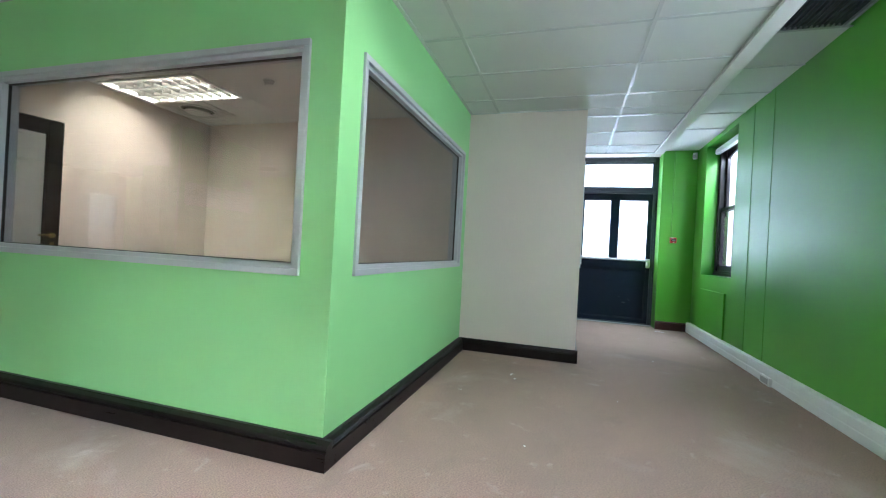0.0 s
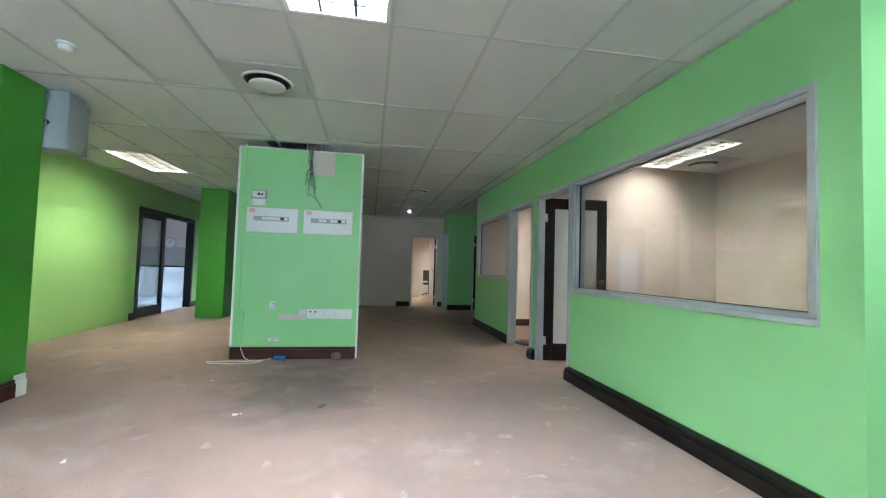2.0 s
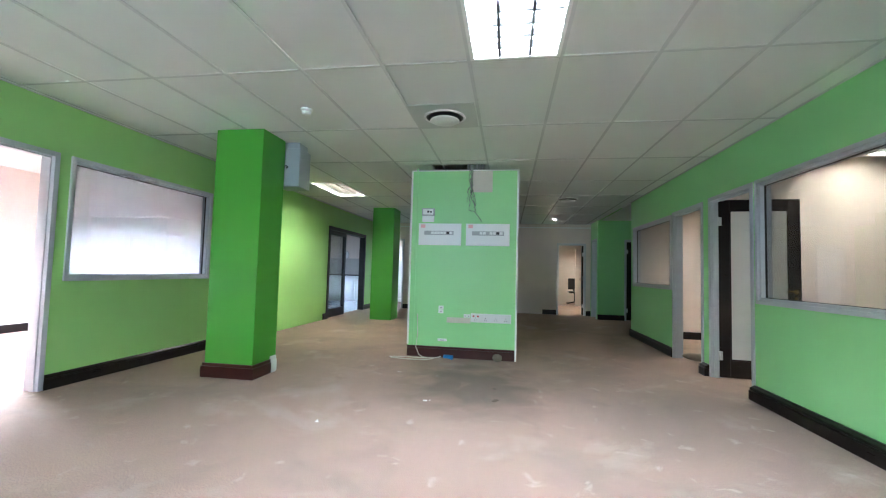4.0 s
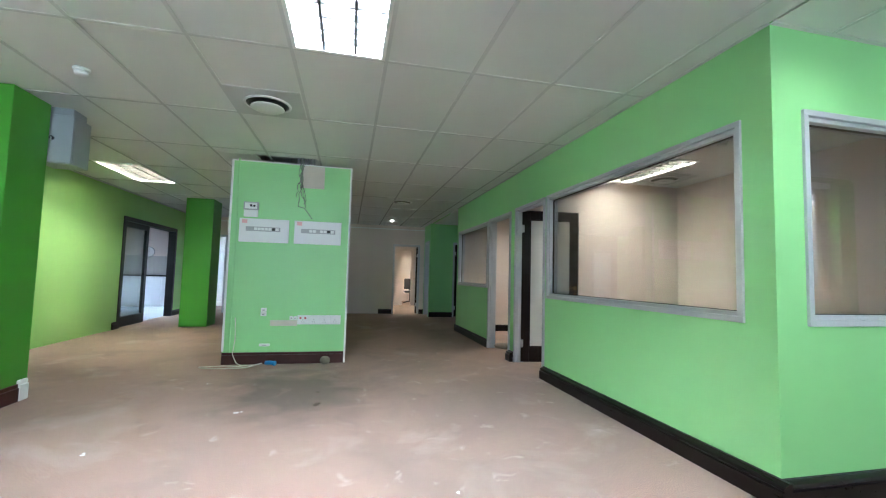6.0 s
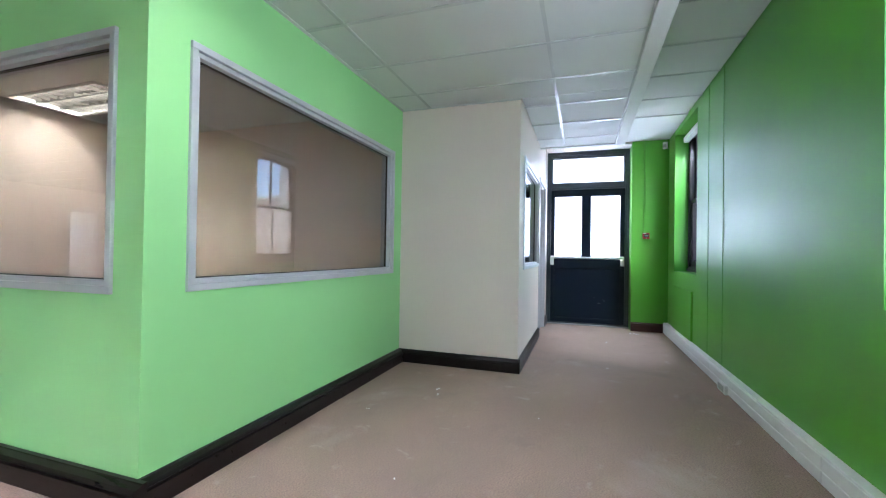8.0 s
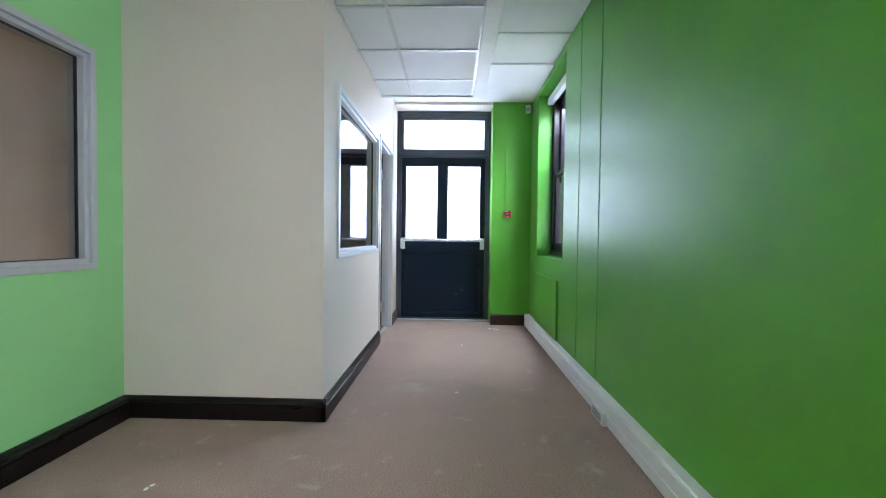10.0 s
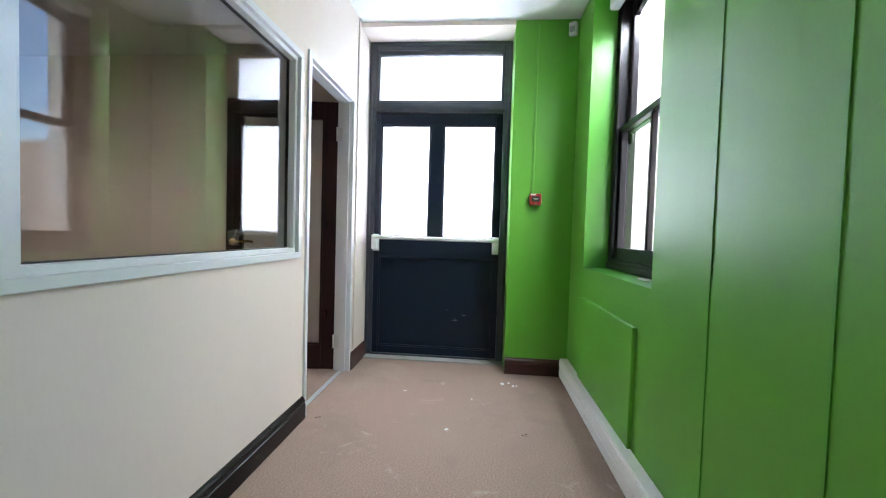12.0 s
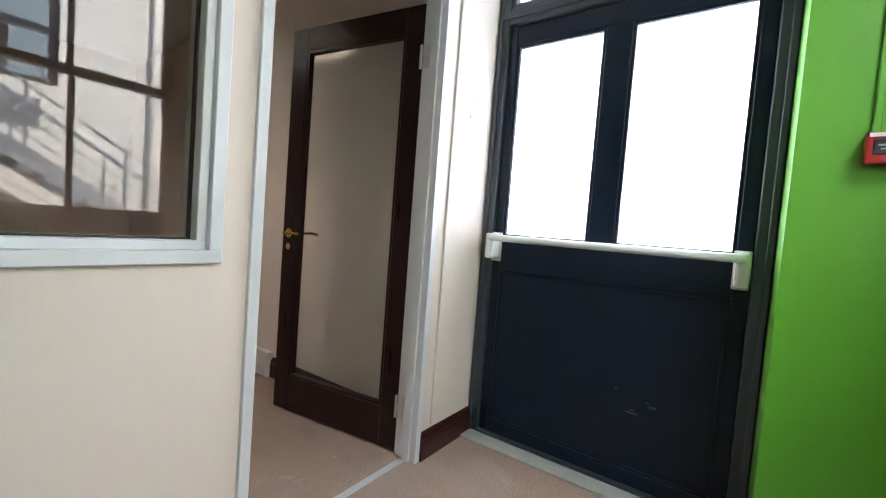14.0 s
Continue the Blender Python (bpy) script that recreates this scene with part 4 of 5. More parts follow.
solid("wall_joint", boxes((1.926, 1.9295, 5.245, 5.253, 0.153, 2.80), (1.926, 1.9295, 4.79, 4.798, 0.153, 2.80)), MID_GREEN, "fine vertical board joints in the green wall", "trim", kind="structure")


def call_point():
    e = thing("fire_call_point", "red fire alarm call point on the green wall", "alarm", pose(1.635, 7.25, 1.40))
    b = part("body", box(-0.044, 0.044, -0.045, -0.0005, -0.044, 0.044, 0.005, 2), RED, e)
    part("window", boxes((-0.031, 0.031, -0.048, -0.045, -0.018, 0.022), bevel=0.001), BLACK, e, "black operating window")
    part("text_bar", boxes((-0.022, 0.022, -0.0492, -0.048, 0.004, 0.009), (-0.016, 0.016, -0.0492, -0.048, -0.006, -0.002)), GREYPL, e)
    part("label", boxes((-0.040, 0.0, -0.0465, -0.045, 0.030, 0.041)), PLASTIC, e, "white label strip")
    part("test_key", cyl(0.006, 0.004, 12, m=Matrix.Translation((0.0, -0.046, -0.033)) @ Matrix.Rotation(radians(90), 4, "X")), PLASTIC, e)


call_point()
solid("cable_conduit", boxes((1.604, 1.622, 7.236, 7.2495, 1.446, 2.80), bevel=0.003), DEEP_GREEN, "green painted conduit running down to the call point", "conduit")


def motion_detector():
    e = thing("alarm_sensor", "small white corner alarm sensor under the ceiling", "sensor", pose(1.87, 7.20, 2.70, 0, 0, -35))
    part("body", box(-0.03, 0.03, -0.02, 0.02, -0.05, 0.05, 0.01, 2), PLASTIC, e)
    part("lens", box(-0.022, 0.022, -0.026, -0.02, -0.03, 0.015, 0.003), GREYPL, e)


motion_detector()
solid("roller_blind_cassette", boxes((2.02, 2.085, 5.72, 6.80, 2.62, 2.70), bevel=0.01), PLASTIC, "white rolled-up blind at the window head", "blind")
solid("paint_scrap", boxes((2.02, 2.06, 6.02, 6.10, 0.9055, 0.912), bevel=0.003), SCRAP, "flake of white paint on the window sill", "debris")

# ---- columns ----
def column(name, x0, x1, y0, y1, label, base):
    e = thing(name, label, "column", None, "structural columns")
    part("shaft", boxes((x0, x1, y0, y1, 0, CEIL - 0.004), bevel=0.004), base, e)
    return e


c1 = column("column", -3.52, -3.10, -3.55, -3.02, "bright green painted square column with a mahogany skirting", MID_GREEN)
bm = boxes((-3.10, -3.076, -3.574, -2.996, 0, 0.11), (-3.40, -3.10, -3.02, -2.996, 0, 0.11), (-3.52, -3.10, -3.574, -3.55, 0, 0.11),
           (-3.10, -3.085, -3.565, -3.005, 0.11, 0.14), (-3.40, -3.10, -3.02, -3.005, 0.11, 0.14), (-3.52, -3.10, -3.565, -3.55, 0.11, 0.14))
part("skirting", bm, REDWOOD, c1, "mahogany-stained skirting")
part("skirting_end", boxes((-3.50, -3.40, -3.02, -2.99, 0, 0.13), (-3.50, -3.40, -3.02, -3.0, 0.13, 0.17), bevel=0.004), WHITE, c1, "white painted piece of skirting")
c2 = column("column", -8.85, -8.32, -3.59, -3.09, "bright green painted square column far down the room", MID_GREEN)


def wall_cabinet():
    e = thing("metal_cabinet", "grey steel equipment cabinet hung from the ceiling beside the column", "cabinet", pose(-3.56, -3.13, 2.03, 0, 0, 3))
    part("body", boxes((-0.26, 0.0, 0.0, 0.27, 0.0, 0.44), (-0.24, -0.02, 0.03, 0.24, 0.44, CEIL - 2.03 + 0.004), bevel=0.003), GREYPAINT, e)
    d = part("door", boxes((0.004, 0.024, 0.034, 0.27, 0.004, 0.436), bevel=0.004), GREYPAINT, e)
    # solid black strip; the shade of the open gap is its colour
    part("gap", boxes((0.0, 0.026, -0.004, 0.030, 0.0, 0.44)), BLACK, e, "black strip in place of the shaded gap at the hinge side")
    part("lock", cyl(0.018, 0.016, 16, m=Matrix.Translation((0.03, 0.12, 0.22)) @ Matrix.Rotation(radians(90), 4, "Y")), BLACK, d, "black key lock")
    part("key", boxes((0.036, 0.05, 0.117, 0.123, 0.18, 0.225)), STEEL, d)


wall_cabinet()


# ---- service panel wall ----
def service_wall():
    X = -4.70
    e = thing("service_wall", "free-standing light green service wall with white corner beads", "wall", None, kind="structure")
    part("wall_body", boxes((X - 0.16, X, -1.83, -0.41, 0, 2.48)), LIGHT_GREEN, e)
    part("corner_bead", boxes((X - 0.002, X + 0.006, -0.425, -0.402, 0, 2.48)), WHITE, e, "white plastic corner bead")
    part("corner_bead", boxes((X - 0.002, X + 0.006, -1.838, -1.815, 0.15, 2.48)), WHITE, e, "white plastic corner bead")
    part("top_bead", boxes((X - 0.002, X + 0.006, -1.815, -0.425, 2.466, 2.48)), WHITE, e, "white plastic edge bead")
    part("skirting", boxes((X, X + 0.022, -1.83, -0.425, 0, 0.11), (X, X + 0.014, -1.83, -0.425, 0.11, 0.14), bevel=0.003), REDWOOD, e, "mahogany-stained skirting")
    part("bare_patch", boxes((X, X + 0.0025, -1.01, -0.745, 2.18, 2.464)), BEIGE, e, "unpainted patch of plaster")
    part("bare_patch", boxes((X, X + 0.0025, -1.31, -0.996, 0.455, 0.525)), BEIGE, e, "unpainted strip of plaster")
    part("surface_conduit", boxes((X, X + 0.012, -1.765, -1.745, 0.14, 2.50), bevel=0.003), LIGHT_GREEN, e, "painted surface conduit")


service_wall()
XP = -4.70


def distribution_board(y0, y1, slot, label):
    e = thing("distribution_board", label, "fuse box", pose(XP, 0, 0), "distribution boards")
    part("cover", box(0, 0.022, y0, y1, 1.47, 1.76, 0.006, 2), PLASTIC, e)
    a, b = slot
    part("breaker_window", boxes((0.020, 0.0235, a, b, 1.605, 1.66), bevel=0.001), GREYPL, e, "grey row of circuit breakers")
    n = 9
    for k in range(n):
        u = a + 0.012 + (b - a - 0.024) * k / n
        if k == 4 and "gap" in label:
            continue
        part("breaker", boxes((0.0235, 0.030, u, u + (b - a) / n * 0.8, 1.618, 1.65), bevel=0.001), BLACK if k == 7 else GREYPL if k in (0, 1) else PLASTIC, e)
    part("warning_sticker", boxes((0.022, 0.0232, y0 + 0.03, y0 + 0.09, 1.70, 1.745)), PINK, e, "faded pink warning sticker")


distribution_board(-1.717, -1.144, (-1.64, -1.245), "white distribution board with a row of breakers")
distribution_board(-1.081, -0.512, (-1.0, -0.585), "white distribution board with a gap in its row of breakers")


def isolator():
    e = thing("isolator_switch", "small grey isolator box above the distribution board", "switch", pose(XP, 0, 0))
    part("cover", box(0, 0.04, -1.676, -1.506, 1.865, 1.96, 0.005, 2), GREYPL, e)
    part("face", boxes((0.04, 0.043, -1.660, -1.522, 1.875, 1.948)), PLASTIC, e)
    part("toggle", boxes((0.043, 0.058, -1.60, -1.575, 1.90, 1.925), (0.043, 0.052, -1.565, -1.54, 1.90, 1.92)), BLACK, e, "black toggles")
    part("lower_box", box(0, 0.03, -1.672, -1.512, 1.778, 1.862, 0.004), PLASTIC, e)


isolator()


def socket_strip():
    e = thing("socket_strip", "long white multi-gang wall socket plate", "socket", pose(XP, 0, 0))
    part("plate", box(0, 0.030, -0.993, -0.475, 0.475, 0.588, 0.006, 2), PLASTIC, e)
    for k in range(4):
        u = -0.98 + 0.1275 * k
        s = part("socket", boxes((0.030, 0.034, u, u + 0.112, 0.487, 0.576), bevel=0.002), PLASTIC, e)
        for v in (u + 0.014, u + 0.07):
            part("switch", boxes((0.034, 0.040, v, v + 0.022, 0.545, 0.565)), RED if k == 0 else PLASTIC, s)
        part("pin_holes", boxes((0.0335, 0.0348, u + 0.05, u + 0.058, 0.528, 0.536), (0.0335, 0.0348, u + 0.036, u + 0.044, 0.503, 0.511), (0.0335, 0.0348, u + 0.064, u + 0.072, 0.503, 0.511)), BLACK, s)


socket_strip()


def small_outlet(y0, y1, z0, z1, label, d=0.03):
    e = thing("wall_outlet", label, "outlet", pose(XP, 0, 0), "small outlets")
    part("cover", box(0, d, y0, y1, z0, z1, 0.004), PLASTIC, e)
    part("port", boxes((d - 0.001, d + 0.002, y0 + (y1 - y0) * 0.3, y0 + (y1 - y0) * 0.7, z0 + (z1 - z0) * 0.3, z0 + (z1 - z0) * 0.6)), GREYPL, e)


small_outlet(-1.42, -1.355, 0.575, 0.625, "small white data outlet on the green wall")
small_outlet(-1.42, -1.355, 0.628, 0.672, "small grey data outlet on the green wall", 0.02)
small_outlet(-1.42, -1.30, 0.212, 0.243, "flat white data outlet near the floor", 0.025)
small_outlet(-1.085, -1.045, 0.53, 0.575, "small cream outlet beside the sockets", 0.02)
small_outlet(-1.04, -1.0, 0.53, 0.575, "small cream outlet beside the sockets", 0.02)


def hanging_cables():
    e = thing("cable_bundle", "dusty grey cut cables hanging from the ceiling gap", "cables", pose(XP, 0, 0))
    rng = random.Random(4)
    for k in range(7):
        y, end = -1.02 + rng.uniform(-0.03, 0.03), rng.uniform(1.86, 2.15)
        pts = [(-0.05, y, 2.60), (0.01, y, 2.50)]
        n = 12
        for i in range(1, n):
            t = i / n
            pts.append((0.025 + 0.015 * math.sin(5 * t + k), y + rng.uniform(-0.022, 0.022) + 0.085 * t * math.sin(k * 1.7), 2.50 + (end - 2.50) * t))
        if k == 0:
            pts += [(0.03, y + 0.06, 1.92), (0.025, y + 0.11, 1.86), (0.02, y + 0.16, 1.79)]
        part("cable", rod(pts, 0.0038, 6), DUSTY, e, smooth=True)
    part("knot", rod([(0.03, -1.03, 2.17), (0.045, -1.0, 2.2), (0.035, -1.02, 2.24), (0.03, -1.03, 2.30)], 0.011, 8), DUSTY, e, smooth=True)


hanging_cables()


def ceiling_stubs():
    e = thing("conduit_stubs", "row of grey conduit ends above the service wall", "conduits", pose(XP - 0.08, 0, 0))
    for k in range(6):
        part("conduit", cyl(0.011, 0.24, 10, m=Matrix.Translation((0.02, -1.08 + 0.04 * k, 2.60))), GREYPL, e, smooth=True)


ceiling_stubs()
small = [(-1.70, 0.55, 0.015), (-1.69, 0.30, 0.014), (-1.71, 0.12, 0.02)]
_floor = [(-1.66, 0.05, 0.03), (-1.60, 0.10, 0.008), (-1.45, 0.14, 0.008), (-1.52, 0.24, 0.008), (-1.75, 0.26, 0.008), (-1.98, 0.22, 0.008), (-2.02, 0.16, 0.008), (-1.80, 0.12, 0.008), (-1.60, 0.15, 0.008), (-1.44, 0.10, 0.008), (-1.36, 0.08, 0.025)]
solid("loose_cable", rod([(XP + d, y, z) for y, z, d in small] + [(XP + d, y, z) for y, d, z in _floor], 0.006, 8), CABLE, "cream extension cable lying in a loop on the carpet", "cable", smooth=True)


def plug():
    e = thing("blue_plug", "blue plastic plug lying on the carpet", "plug", pose(XP + 0.09, -1.32, 0.03, 0, 0, 65))
    part("grip", rod([(0, 0, 0), (0.03, 0, 0.004), (0.07, 0, 0.006), (0.11, 0, 0.002)], 0.024, 12), BLUE, e, smooth=True)
    part("collar", rod([(0.108, 0, 0.002), (0.125, 0, 0.002)], 0.029, 14), BLUE, e)


plug()


def stone(x, y, r, label):
    bm = bmesh.new()
    bmesh.ops.create_icosphere(bm, subdivisions=3, radius=r)
    for v in bm.verts:
        n = noise.noise(v.co * (2.2 / r) + Vector((x, y, 0)) * 3)
        v.co *= 1 + 0.16 * n
        v.co.z *= 0.82
    zmin = min(v.co.z for v in bm.verts)
    bmesh.ops.translate(bm, vec=(x, y, -zmin - 0.002), verts=bm.verts[:])
    return solid("stone", bm, STONE, label, "stone", smooth=True)


stone(XP + 0.085, -0.64, 0.06, "rounded grey-brown stone on the carpet by the wall")


def debris(x, y, size, material, label, seed):
    rng = random.Random(seed)
    bm = bmesh.new()
    for k in range(rng.randint(2, 4)):
        s = size * rng.uniform(0.3, 0.7)
        bmesh.ops.create_icosphere(bm, subdivisions=1, radius=s, matrix=Matrix.Translation((x + rng.uniform(-1, 1) * size, y + rng.uniform(-1, 1) * size, s * 0.2)) @ Matrix.Diagonal((rng.uniform(0.6, 1.3), rng.uniform(0.6, 1.3), 0.25, 1)))
    return solid("floor_debris", bm, material, label, "debris", group="crumbs on the carpet")


debris(-3.0, -0.58, 0.05, DIRT, "dark clump of dirt on the carpet", 1)
debris(-3.35, -0.60, 0.04, DIRT, "dark clump of dirt on the carpet", 2)
for i, (x, y, s) in enumerate(((-2.87, -1.20, 0.03), (-2.2, -1.9, 0.02), (-3.8, -1.7, 0.02), (-0.35, 3.73, 0.02), (-0.655, 3.15, 0.012), (-0.3, 3.6, 0.015), (1.43, 7.0, 0.035), (1.50, 6.95, 0.020), (1.195, 6.66, 0.014),
                               (1.05, 6.2, 0.016), (0.296, 6.24, 0.012), (0.72, 6.75, 0.012), (-0.1, 2.4, 0.012), (0.5, 3.4, 0.010), (1.5, 6.2, 0.014), (0.6, 1.0, 0.012), (-1.4, 0.2, 0.014), (1.0, 4.9, 0.013))):
    debris(x, y, s, DIRT if i in (10, 14) else SCRAP, "dark crumb on the carpet" if i in (10, 14) else "white plaster crumb on the carpet", 10 + i)


def door_wedge():
    bm = bmesh.new()
    bmesh.ops.create_icosphere(bm, subdivisions=3, radius=1.0, matrix=Matrix.Translation((-5.42, 2.05, 0.05)) @ Matrix.Rotation(radians(60), 4, "Z") @ Matrix.Diagonal((0.20, 0.07, 0.05, 1)))
    return solid("draught_cushion", bm, STONE, "grey stuffed draught stopper lying in the doorway", "door stop", smooth=True)


door_wedge()

# ---- kitchen ----
def kitchen_door():
    a, b = KD
    e = thing("door_2", "black-framed sliding glass kitchen door, half open", "door", pose(b, -4.50, 0, 0, 0, 180), kind="structure")
    w = b - a
    bm = bmesh.new()
    add_box(bm, 0, 0.07, -0.02, 0.14, 0, 2.08)
    add_box(bm, w - 0.07, w, -0.02, 0.14, 0, 2.08)
    add_box(bm, 0.07, w - 0.07, -0.02, 0.14, 2.0, 2.08)
    part("frame", bm, BLACK, e)
    for x0, x1, y in ((0.07, 1.08, 0.02), (0.16, 1.17, 0.07)):
        bm = bmesh.new()
        add_box(bm, x0, x0 + 0.10, y, y + 0.04, 0.01, 2.0)
        add_box(bm, x1 - 0.10, x1, y, y + 0.04, 0.01, 2.0)
        add_box(bm, x0 + 0.10, x1 - 0.10, y, y + 0.04, 1.9, 2.0)
        add_box(bm, x0 + 0.10, x1 - 0.10, y, y + 0.04, 0.01, 0.2)
        leaf = part("sliding_leaf", bm, BLACK, e)
        part("pane", box(x0 + 0.095, x1 - 0.095, y + 0.017, y + 0.023, 0.195, 1.905), GLASS, leaf)


kitchen_door()
structure("kitchen_floor", boxes((-13.66, -5.6, -8.1, -4.64, 0.0, 0.006)), mat("kitchen_vinyl", (0.55, 0.57, 0.6), 0.25, grain=0.04, scale=8), "pale shiny kitchen floor", "floor")


def cupboard(x, w):
    e = thing("kitchen_cupboard", "white kitchen base cupboard with two doors", "cupboard", pose(-13.0, x, 0.006, 0, 0, -90), "kitchen base cupboards")
    part("carcass", boxes((0, w, -0.64, 0, 0.10, 0.88)), CUPBOARD, e)
    part("plinth", boxes((0.0, w, -0.6, -0.05, 0, 0.10)), CUPBOARD, e)
    for k in range(2):
        d = part("door", boxes((w / 2 * k + 0.004, w / 2 * (k + 1) - 0.004, 0.001, 0.02, 0.11, 0.87), bevel=0.002), CUPBOARD, e)
        hx = w / 2 + (-0.05 if k == 0 else 0.05)
        part("handle", rod([(hx, 0.02, 0.55), (hx, 0.045, 0.56), (hx, 0.045, 0.74), (hx, 0.02, 0.75)], 0.006, 8), STEEL, d, "steel bow handle", smooth=True)


for k in range(3):
    cupboard(-4.75 - 1.0 * k, 0.995)
solid("kitchen_worktop", boxes((-13.66, -12.97, -8.0, -4.70, 0.887, 0.925), bevel=0.004), BLACK, "dark continuous kitchen worktop", "worktop")
structure("kitchen_splashback", boxes((-13.66, -13.648, -8.1, -4.62, 0.925, 1.5)), SPLASH, "grey tiled splashback above the worktop", "splashback")


def wall_clock():
    e = thing("wall_clock", "round wall clock in the kitchen", "clock", pose(-13.645, -6.4, 1.62, 0, 0, -90))
    rot = Matrix.Rotation(radians(90), 4, "X")
    part("face", cyl(0.14, 0.02, 28, m=Matrix.Translation((0, 0.012, 0)) @ rot), PLASTIC, e)
    bm = lathe([(0.15, 0.015), (0.165, 0.0), (0.15, -0.015), (0.14, 0.0)], 28)
    bm.transform(Matrix.Translation((0, 0.018, 0)) @ rot)
    part("rim", bm, GREYPL, e)
    part("clock_hand", boxes((-0.004, 0.004, 0.022, 0.025, 0, 0.10), (0, 0.07, 0.022, 0.025, -0.004, 0.004)), BLACK, e)


wall_clock()


# ---- far room ----
def office_chair():
    e = thing("office_chair", "black office chair in the far room", "chair", pose(-15.8, 2.02, 0))
    part("seat", box(-0.24, 0.24, -0.24, 0.24, 0.42, 0.50, 0.03, 2), BLACK, e)
    part("backrest", box(-0.26, -0.20, -0.22, 0.22, 0.55, 0.98, 0.025, 2), BLACK, e)
    part("post", cyl(0.03, 0.36, 12, m=Matrix.Translation((0, 0, 0.24))), BLACK, e)
    part("spine", boxes((-0.25, -0.22, -0.03, 0.03, 0.44, 0.60)), BLACK, e)
    for k in range(5):
        a = 2 * math.pi * k / 5
        part("foot", rod([(0, 0, 0.09), (0.27 * math.cos(a), 0.27 * math.sin(a), 0.04), (0.28 * math.cos(a), 0.28 * math.sin(a), 0.0)], 0.022, 8), BLACK, e)


office_chair()


# ---- outside ----
structure("ground", boxes((-600, 600, -600, 600, -0.6, -0.45)), PAVING, "pale paved ground outside", "ground")


def stair_building():
    e = thing("stair_building", "pale rendered building across the yard with an outside steel stair", "building")
    X = 8.2
    holes = [(6.2, 7.4, 2.9, 4.7), (2.4, 3.6, 2.9, 4.7), (-2.0, -0.8, 2.9, 4.7)]
    cuts = sorted({-14.0, 9.2, *[h[0] for h in holes], *[h[1] for h in holes]})
    bm = bmesh.new()
    for p, q in zip(cuts, cuts[1:]):
        hs = [h for h in holes if h[0] < (p + q) / 2 < h[1]]
        for s, t in ([(-0.45, 2.9), (4.7, 8.0)] if hs else [(-0.45, 8.0)]):
            add_box(bm, X, X + 0.4, p, q, s, t)
    add_box(bm, X + 0.4, X + 8, 8.9, 9.2, -0.45, 8.0)
    part("wall", bm, RENDERED, e)
    part("roof", boxes((X - 0.15, X + 8, -14.1, 9.35, 8.0, 8.25)), CONCRETE, e, "concrete roof edge")
    for h in holes:
        bm = bmesh.new()
        for a, b, c, d in ((h[0], h[1], h[2], h[2] + 0.09), (h[0], h[1], h[3] - 0.09, h[3]), (h[0], h[0] + 0.09, h[2] + 0.09, h[3] - 0.09), (h[1] - 0.09, h[1], h[2] + 0.09, h[3] - 0.09),
                           (h[0] + 0.09, h[1] - 0.09, 3.76, 3.83)):
            add_box(bm, X + 0.1, X + 0.2, a, b, c, d)
        add_box(bm, X + 0.1, X + 0.2, (h[0] + h[1]) / 2 - 0.03, (h[0] + h[1]) / 2 + 0.03, h[2] + 0.09, 3.76)
        wv = part("window", bm, SASH, e, "dark sash window")
        part("pane", boxes((X + 0.14, X + 0.15, h[0] + 0.08, h[1] - 0.08, h[2] + 0.08, h[3] - 0.08)), mat("dim_far_pane", (0.25, 0.32, 0.36), 0.1), wv)
    vent = part("vent_grille", boxes(*[(X - 0.03, X, 6.4, 7.2, 2.2 + 0.06 * k, 2.235 + 0.06 * k) for k in range(8)]), GALV, e, "louvred wall vent")
    part("drain_pipe", rod([(X - 0.08, 8.7, -0.45), (X - 0.08, 8.7, 7.9)], 0.05, 10), RENDERED, e, smooth=True)
    return e


stair_building()


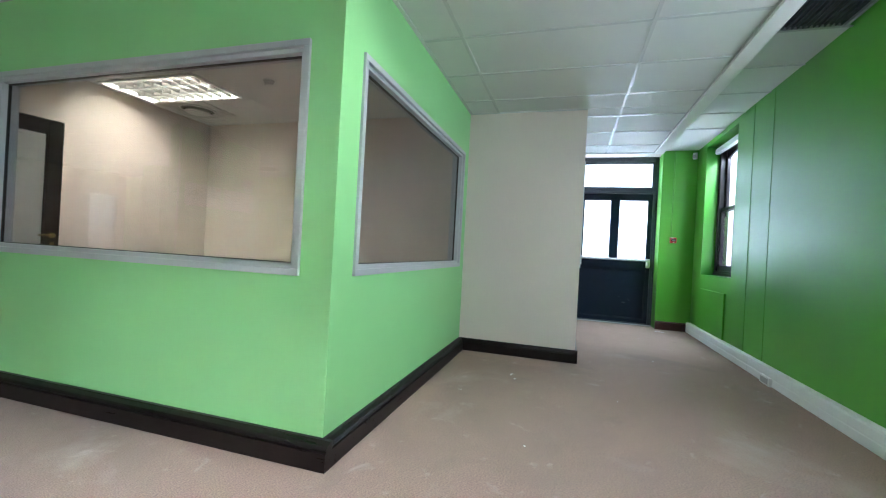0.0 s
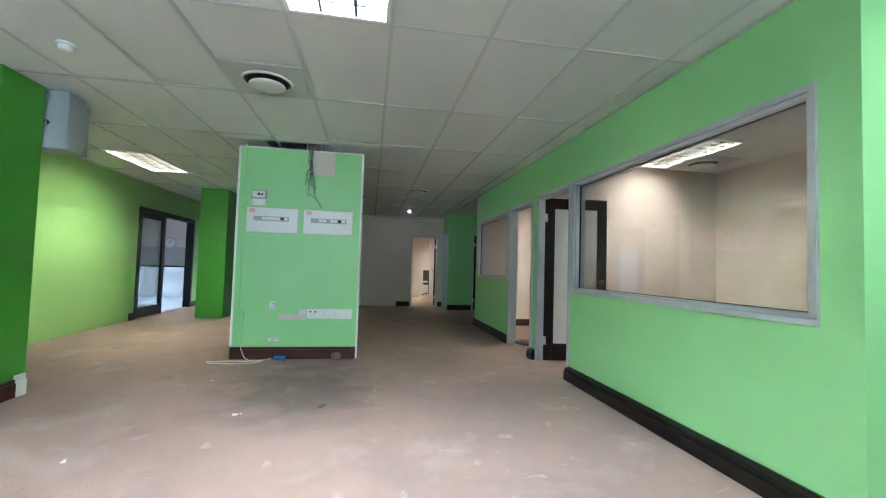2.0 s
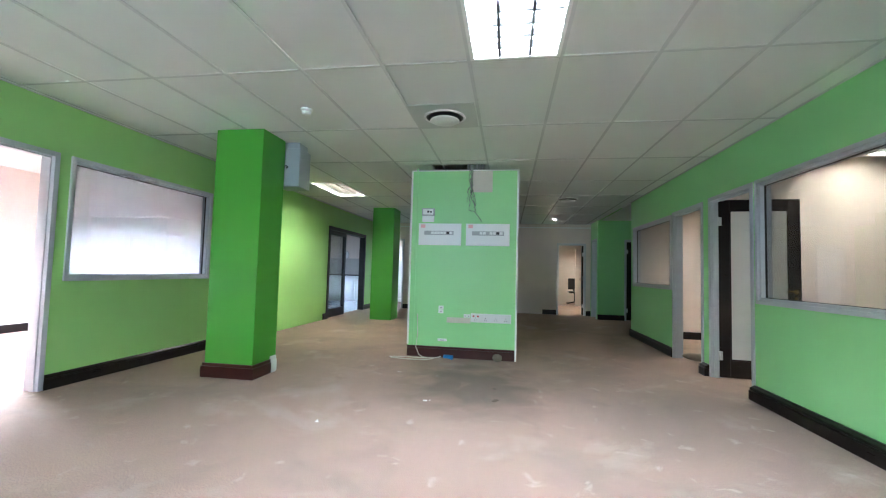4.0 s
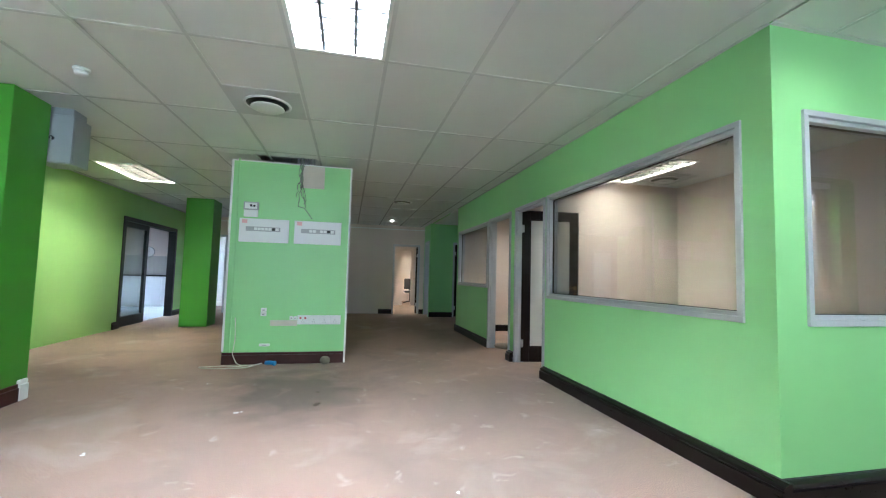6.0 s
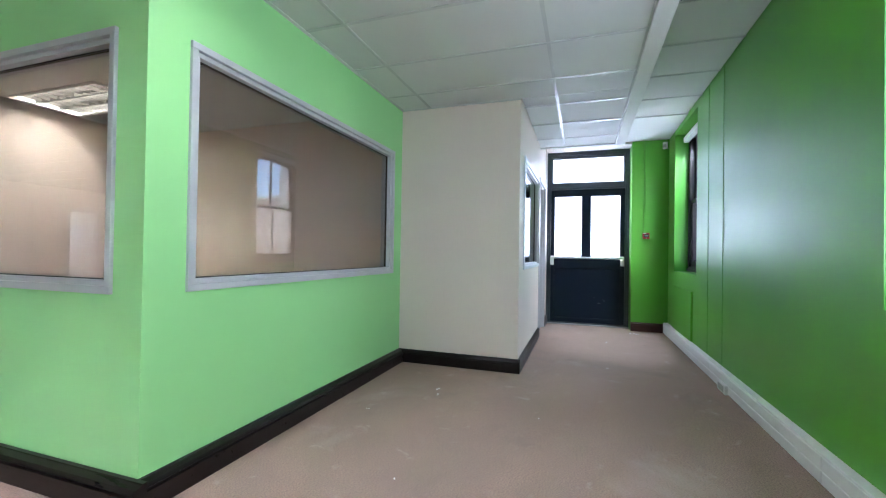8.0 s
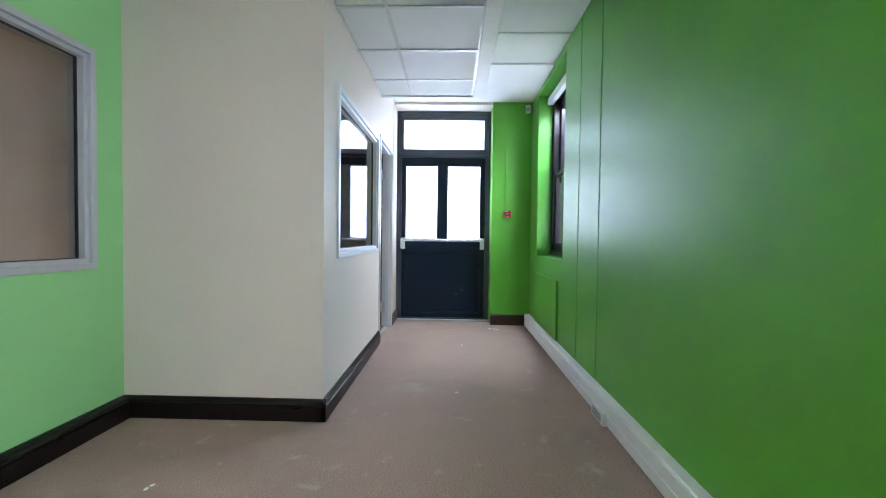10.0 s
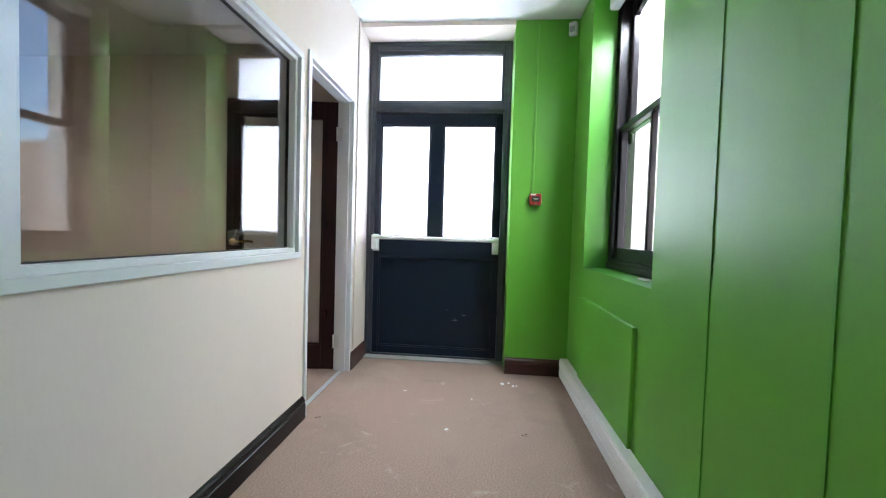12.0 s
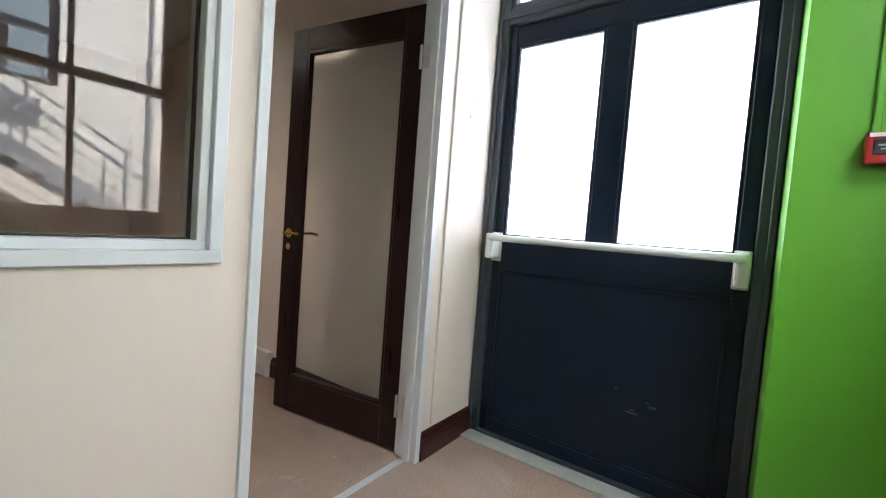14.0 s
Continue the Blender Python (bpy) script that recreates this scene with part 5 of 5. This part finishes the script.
def steel_stair():
    e = thing("steel_stair", "galvanised outside stair with open treads and thin railings", "stair")
    n, x0, x1 = 15, 6.7, 7.7
    ya, yb, za, zb = 9.0, 4.6, 0.25, 3.0
    for x in (x0, x1):
        bm = bmesh.new()
        vs = [bm.verts.new((x + dx, y, z + dz)) for dx in (0, 0.02) for y, z in ((ya, za), (yb, zb)) for dz in (-0.12, 0.12)]
        bmesh.ops.convex_hull(bm, input=vs)
        part("stringer", bm, GALV, e)
        for j in range(1, 5):
            h = 0.22 * j + 0.06
            part("rail", rod([(x + 0.01, ya, za + h), (x + 0.01, yb, zb + h), (x + 0.01, yb - 2.5, zb + h)], 0.014 if j < 4 else 0.022, 6), GALV, e)
        for k in range(5):
            t = k / 4
            y, z = ya + (yb - ya) * t, za + (zb - za) * t
            part("post", rod([(x + 0.01, y, z - 0.1), (x + 0.01, y, z + 1.0)], 0.02, 6), GALV, e)
    for k in range(n):
        t = (k + 0.5) / n
        y, z = ya + (yb - ya) * t, za + (zb - za) * t
        part("tread", boxes((x0 + 0.02, x1, y - 0.13, y + 0.13, z - 0.015, z + 0.015)), GALV, e)
    part("landing", boxes((x0, x1 + 0.4, yb - 2.5, yb, zb - 0.05, zb)), GALV, e)
    part("landing_leg", boxes((x0, x0 + 0.08, yb - 2.5, yb - 2.42, -0.45, zb - 0.05), (x0, x0 + 0.08, yb - 0.1, yb - 0.02, -0.45, zb - 0.05)), GALV, e)
    part("foot_landing", boxes((x0, x1, ya, ya + 1.0, -0.45, za - 0.1)), CONCRETE, e)
    return e


steel_stair()


def parapet():
    e = thing("yard_wall", "beige block yard wall with a pale coping", "wall")
    part("wall_core", boxes((1.0, 40, 14.0, 14.28, -0.45, 3.2)), BLOCK, e)
    part("coping", boxes((0.9, 40.1, 13.93, 14.35, 3.2, 3.3), bevel=0.02), RENDERED, e, "pale coping")
    me = to_mesh("block", boxes((-0.292, 0.292, -0.012, 0, 0.006, 0.284), bevel=0.005), BLOCK)
    for r in range(12):
        for k in range(20):
            b = new("block", me)
            b.parent = e
            b.location = (2.2 + 0.6 * k + 0.3 * (r % 2), 14.0, -0.42 + 0.29 * r)
    return e


parapet()


def pilaster():
    structure("wall_outer_pier", boxes((2.32, 2.62, 6.98, 7.45, -0.45, 5.2), bevel=0.02), RENDERED, "pale rendered pier on the outside wall", "pier")
    structure("wall_outer_pier_two", boxes((2.32, 2.62, 3.25, 3.72, -0.45, 5.2), bevel=0.02), RENDERED, "pale rendered pier on the outside wall", "pier")


pilaster()


def mountain():
    bm = bmesh.new()
    nx, ny = 60, 14
    grid = []
    for j in range(ny + 1):
        row = []
        for i in range(nx + 1):
            u, v = i / nx, j / ny
            x, y = 150 + 900 * u, 700 - 500 * u + 260 * v
            h = (60 * math.exp(-((u - 0.45) / 0.22) ** 2) + 34) * math.sin(math.pi * min(1, v * 1.02)) ** 0.8
            h *= 1 + 0.25 * noise.noise((x * 0.012, y * 0.012, 0.3)) + 0.08 * noise.noise((x * 0.05, y * 0.05, 1.3))
            row.append(bm.verts.new((x, y, h - 6)))
        grid.append(row)
    for j in range(ny):
        for i in range(nx):
            bm.faces.new((grid[j][i], grid[j][i + 1], grid[j + 1][i + 1], grid[j + 1][i]))
    return solid("mountain_backdrop", bm, ROCK, "distant grey rocky mountain", "mountain", kind="structure", smooth=True)


mountain()
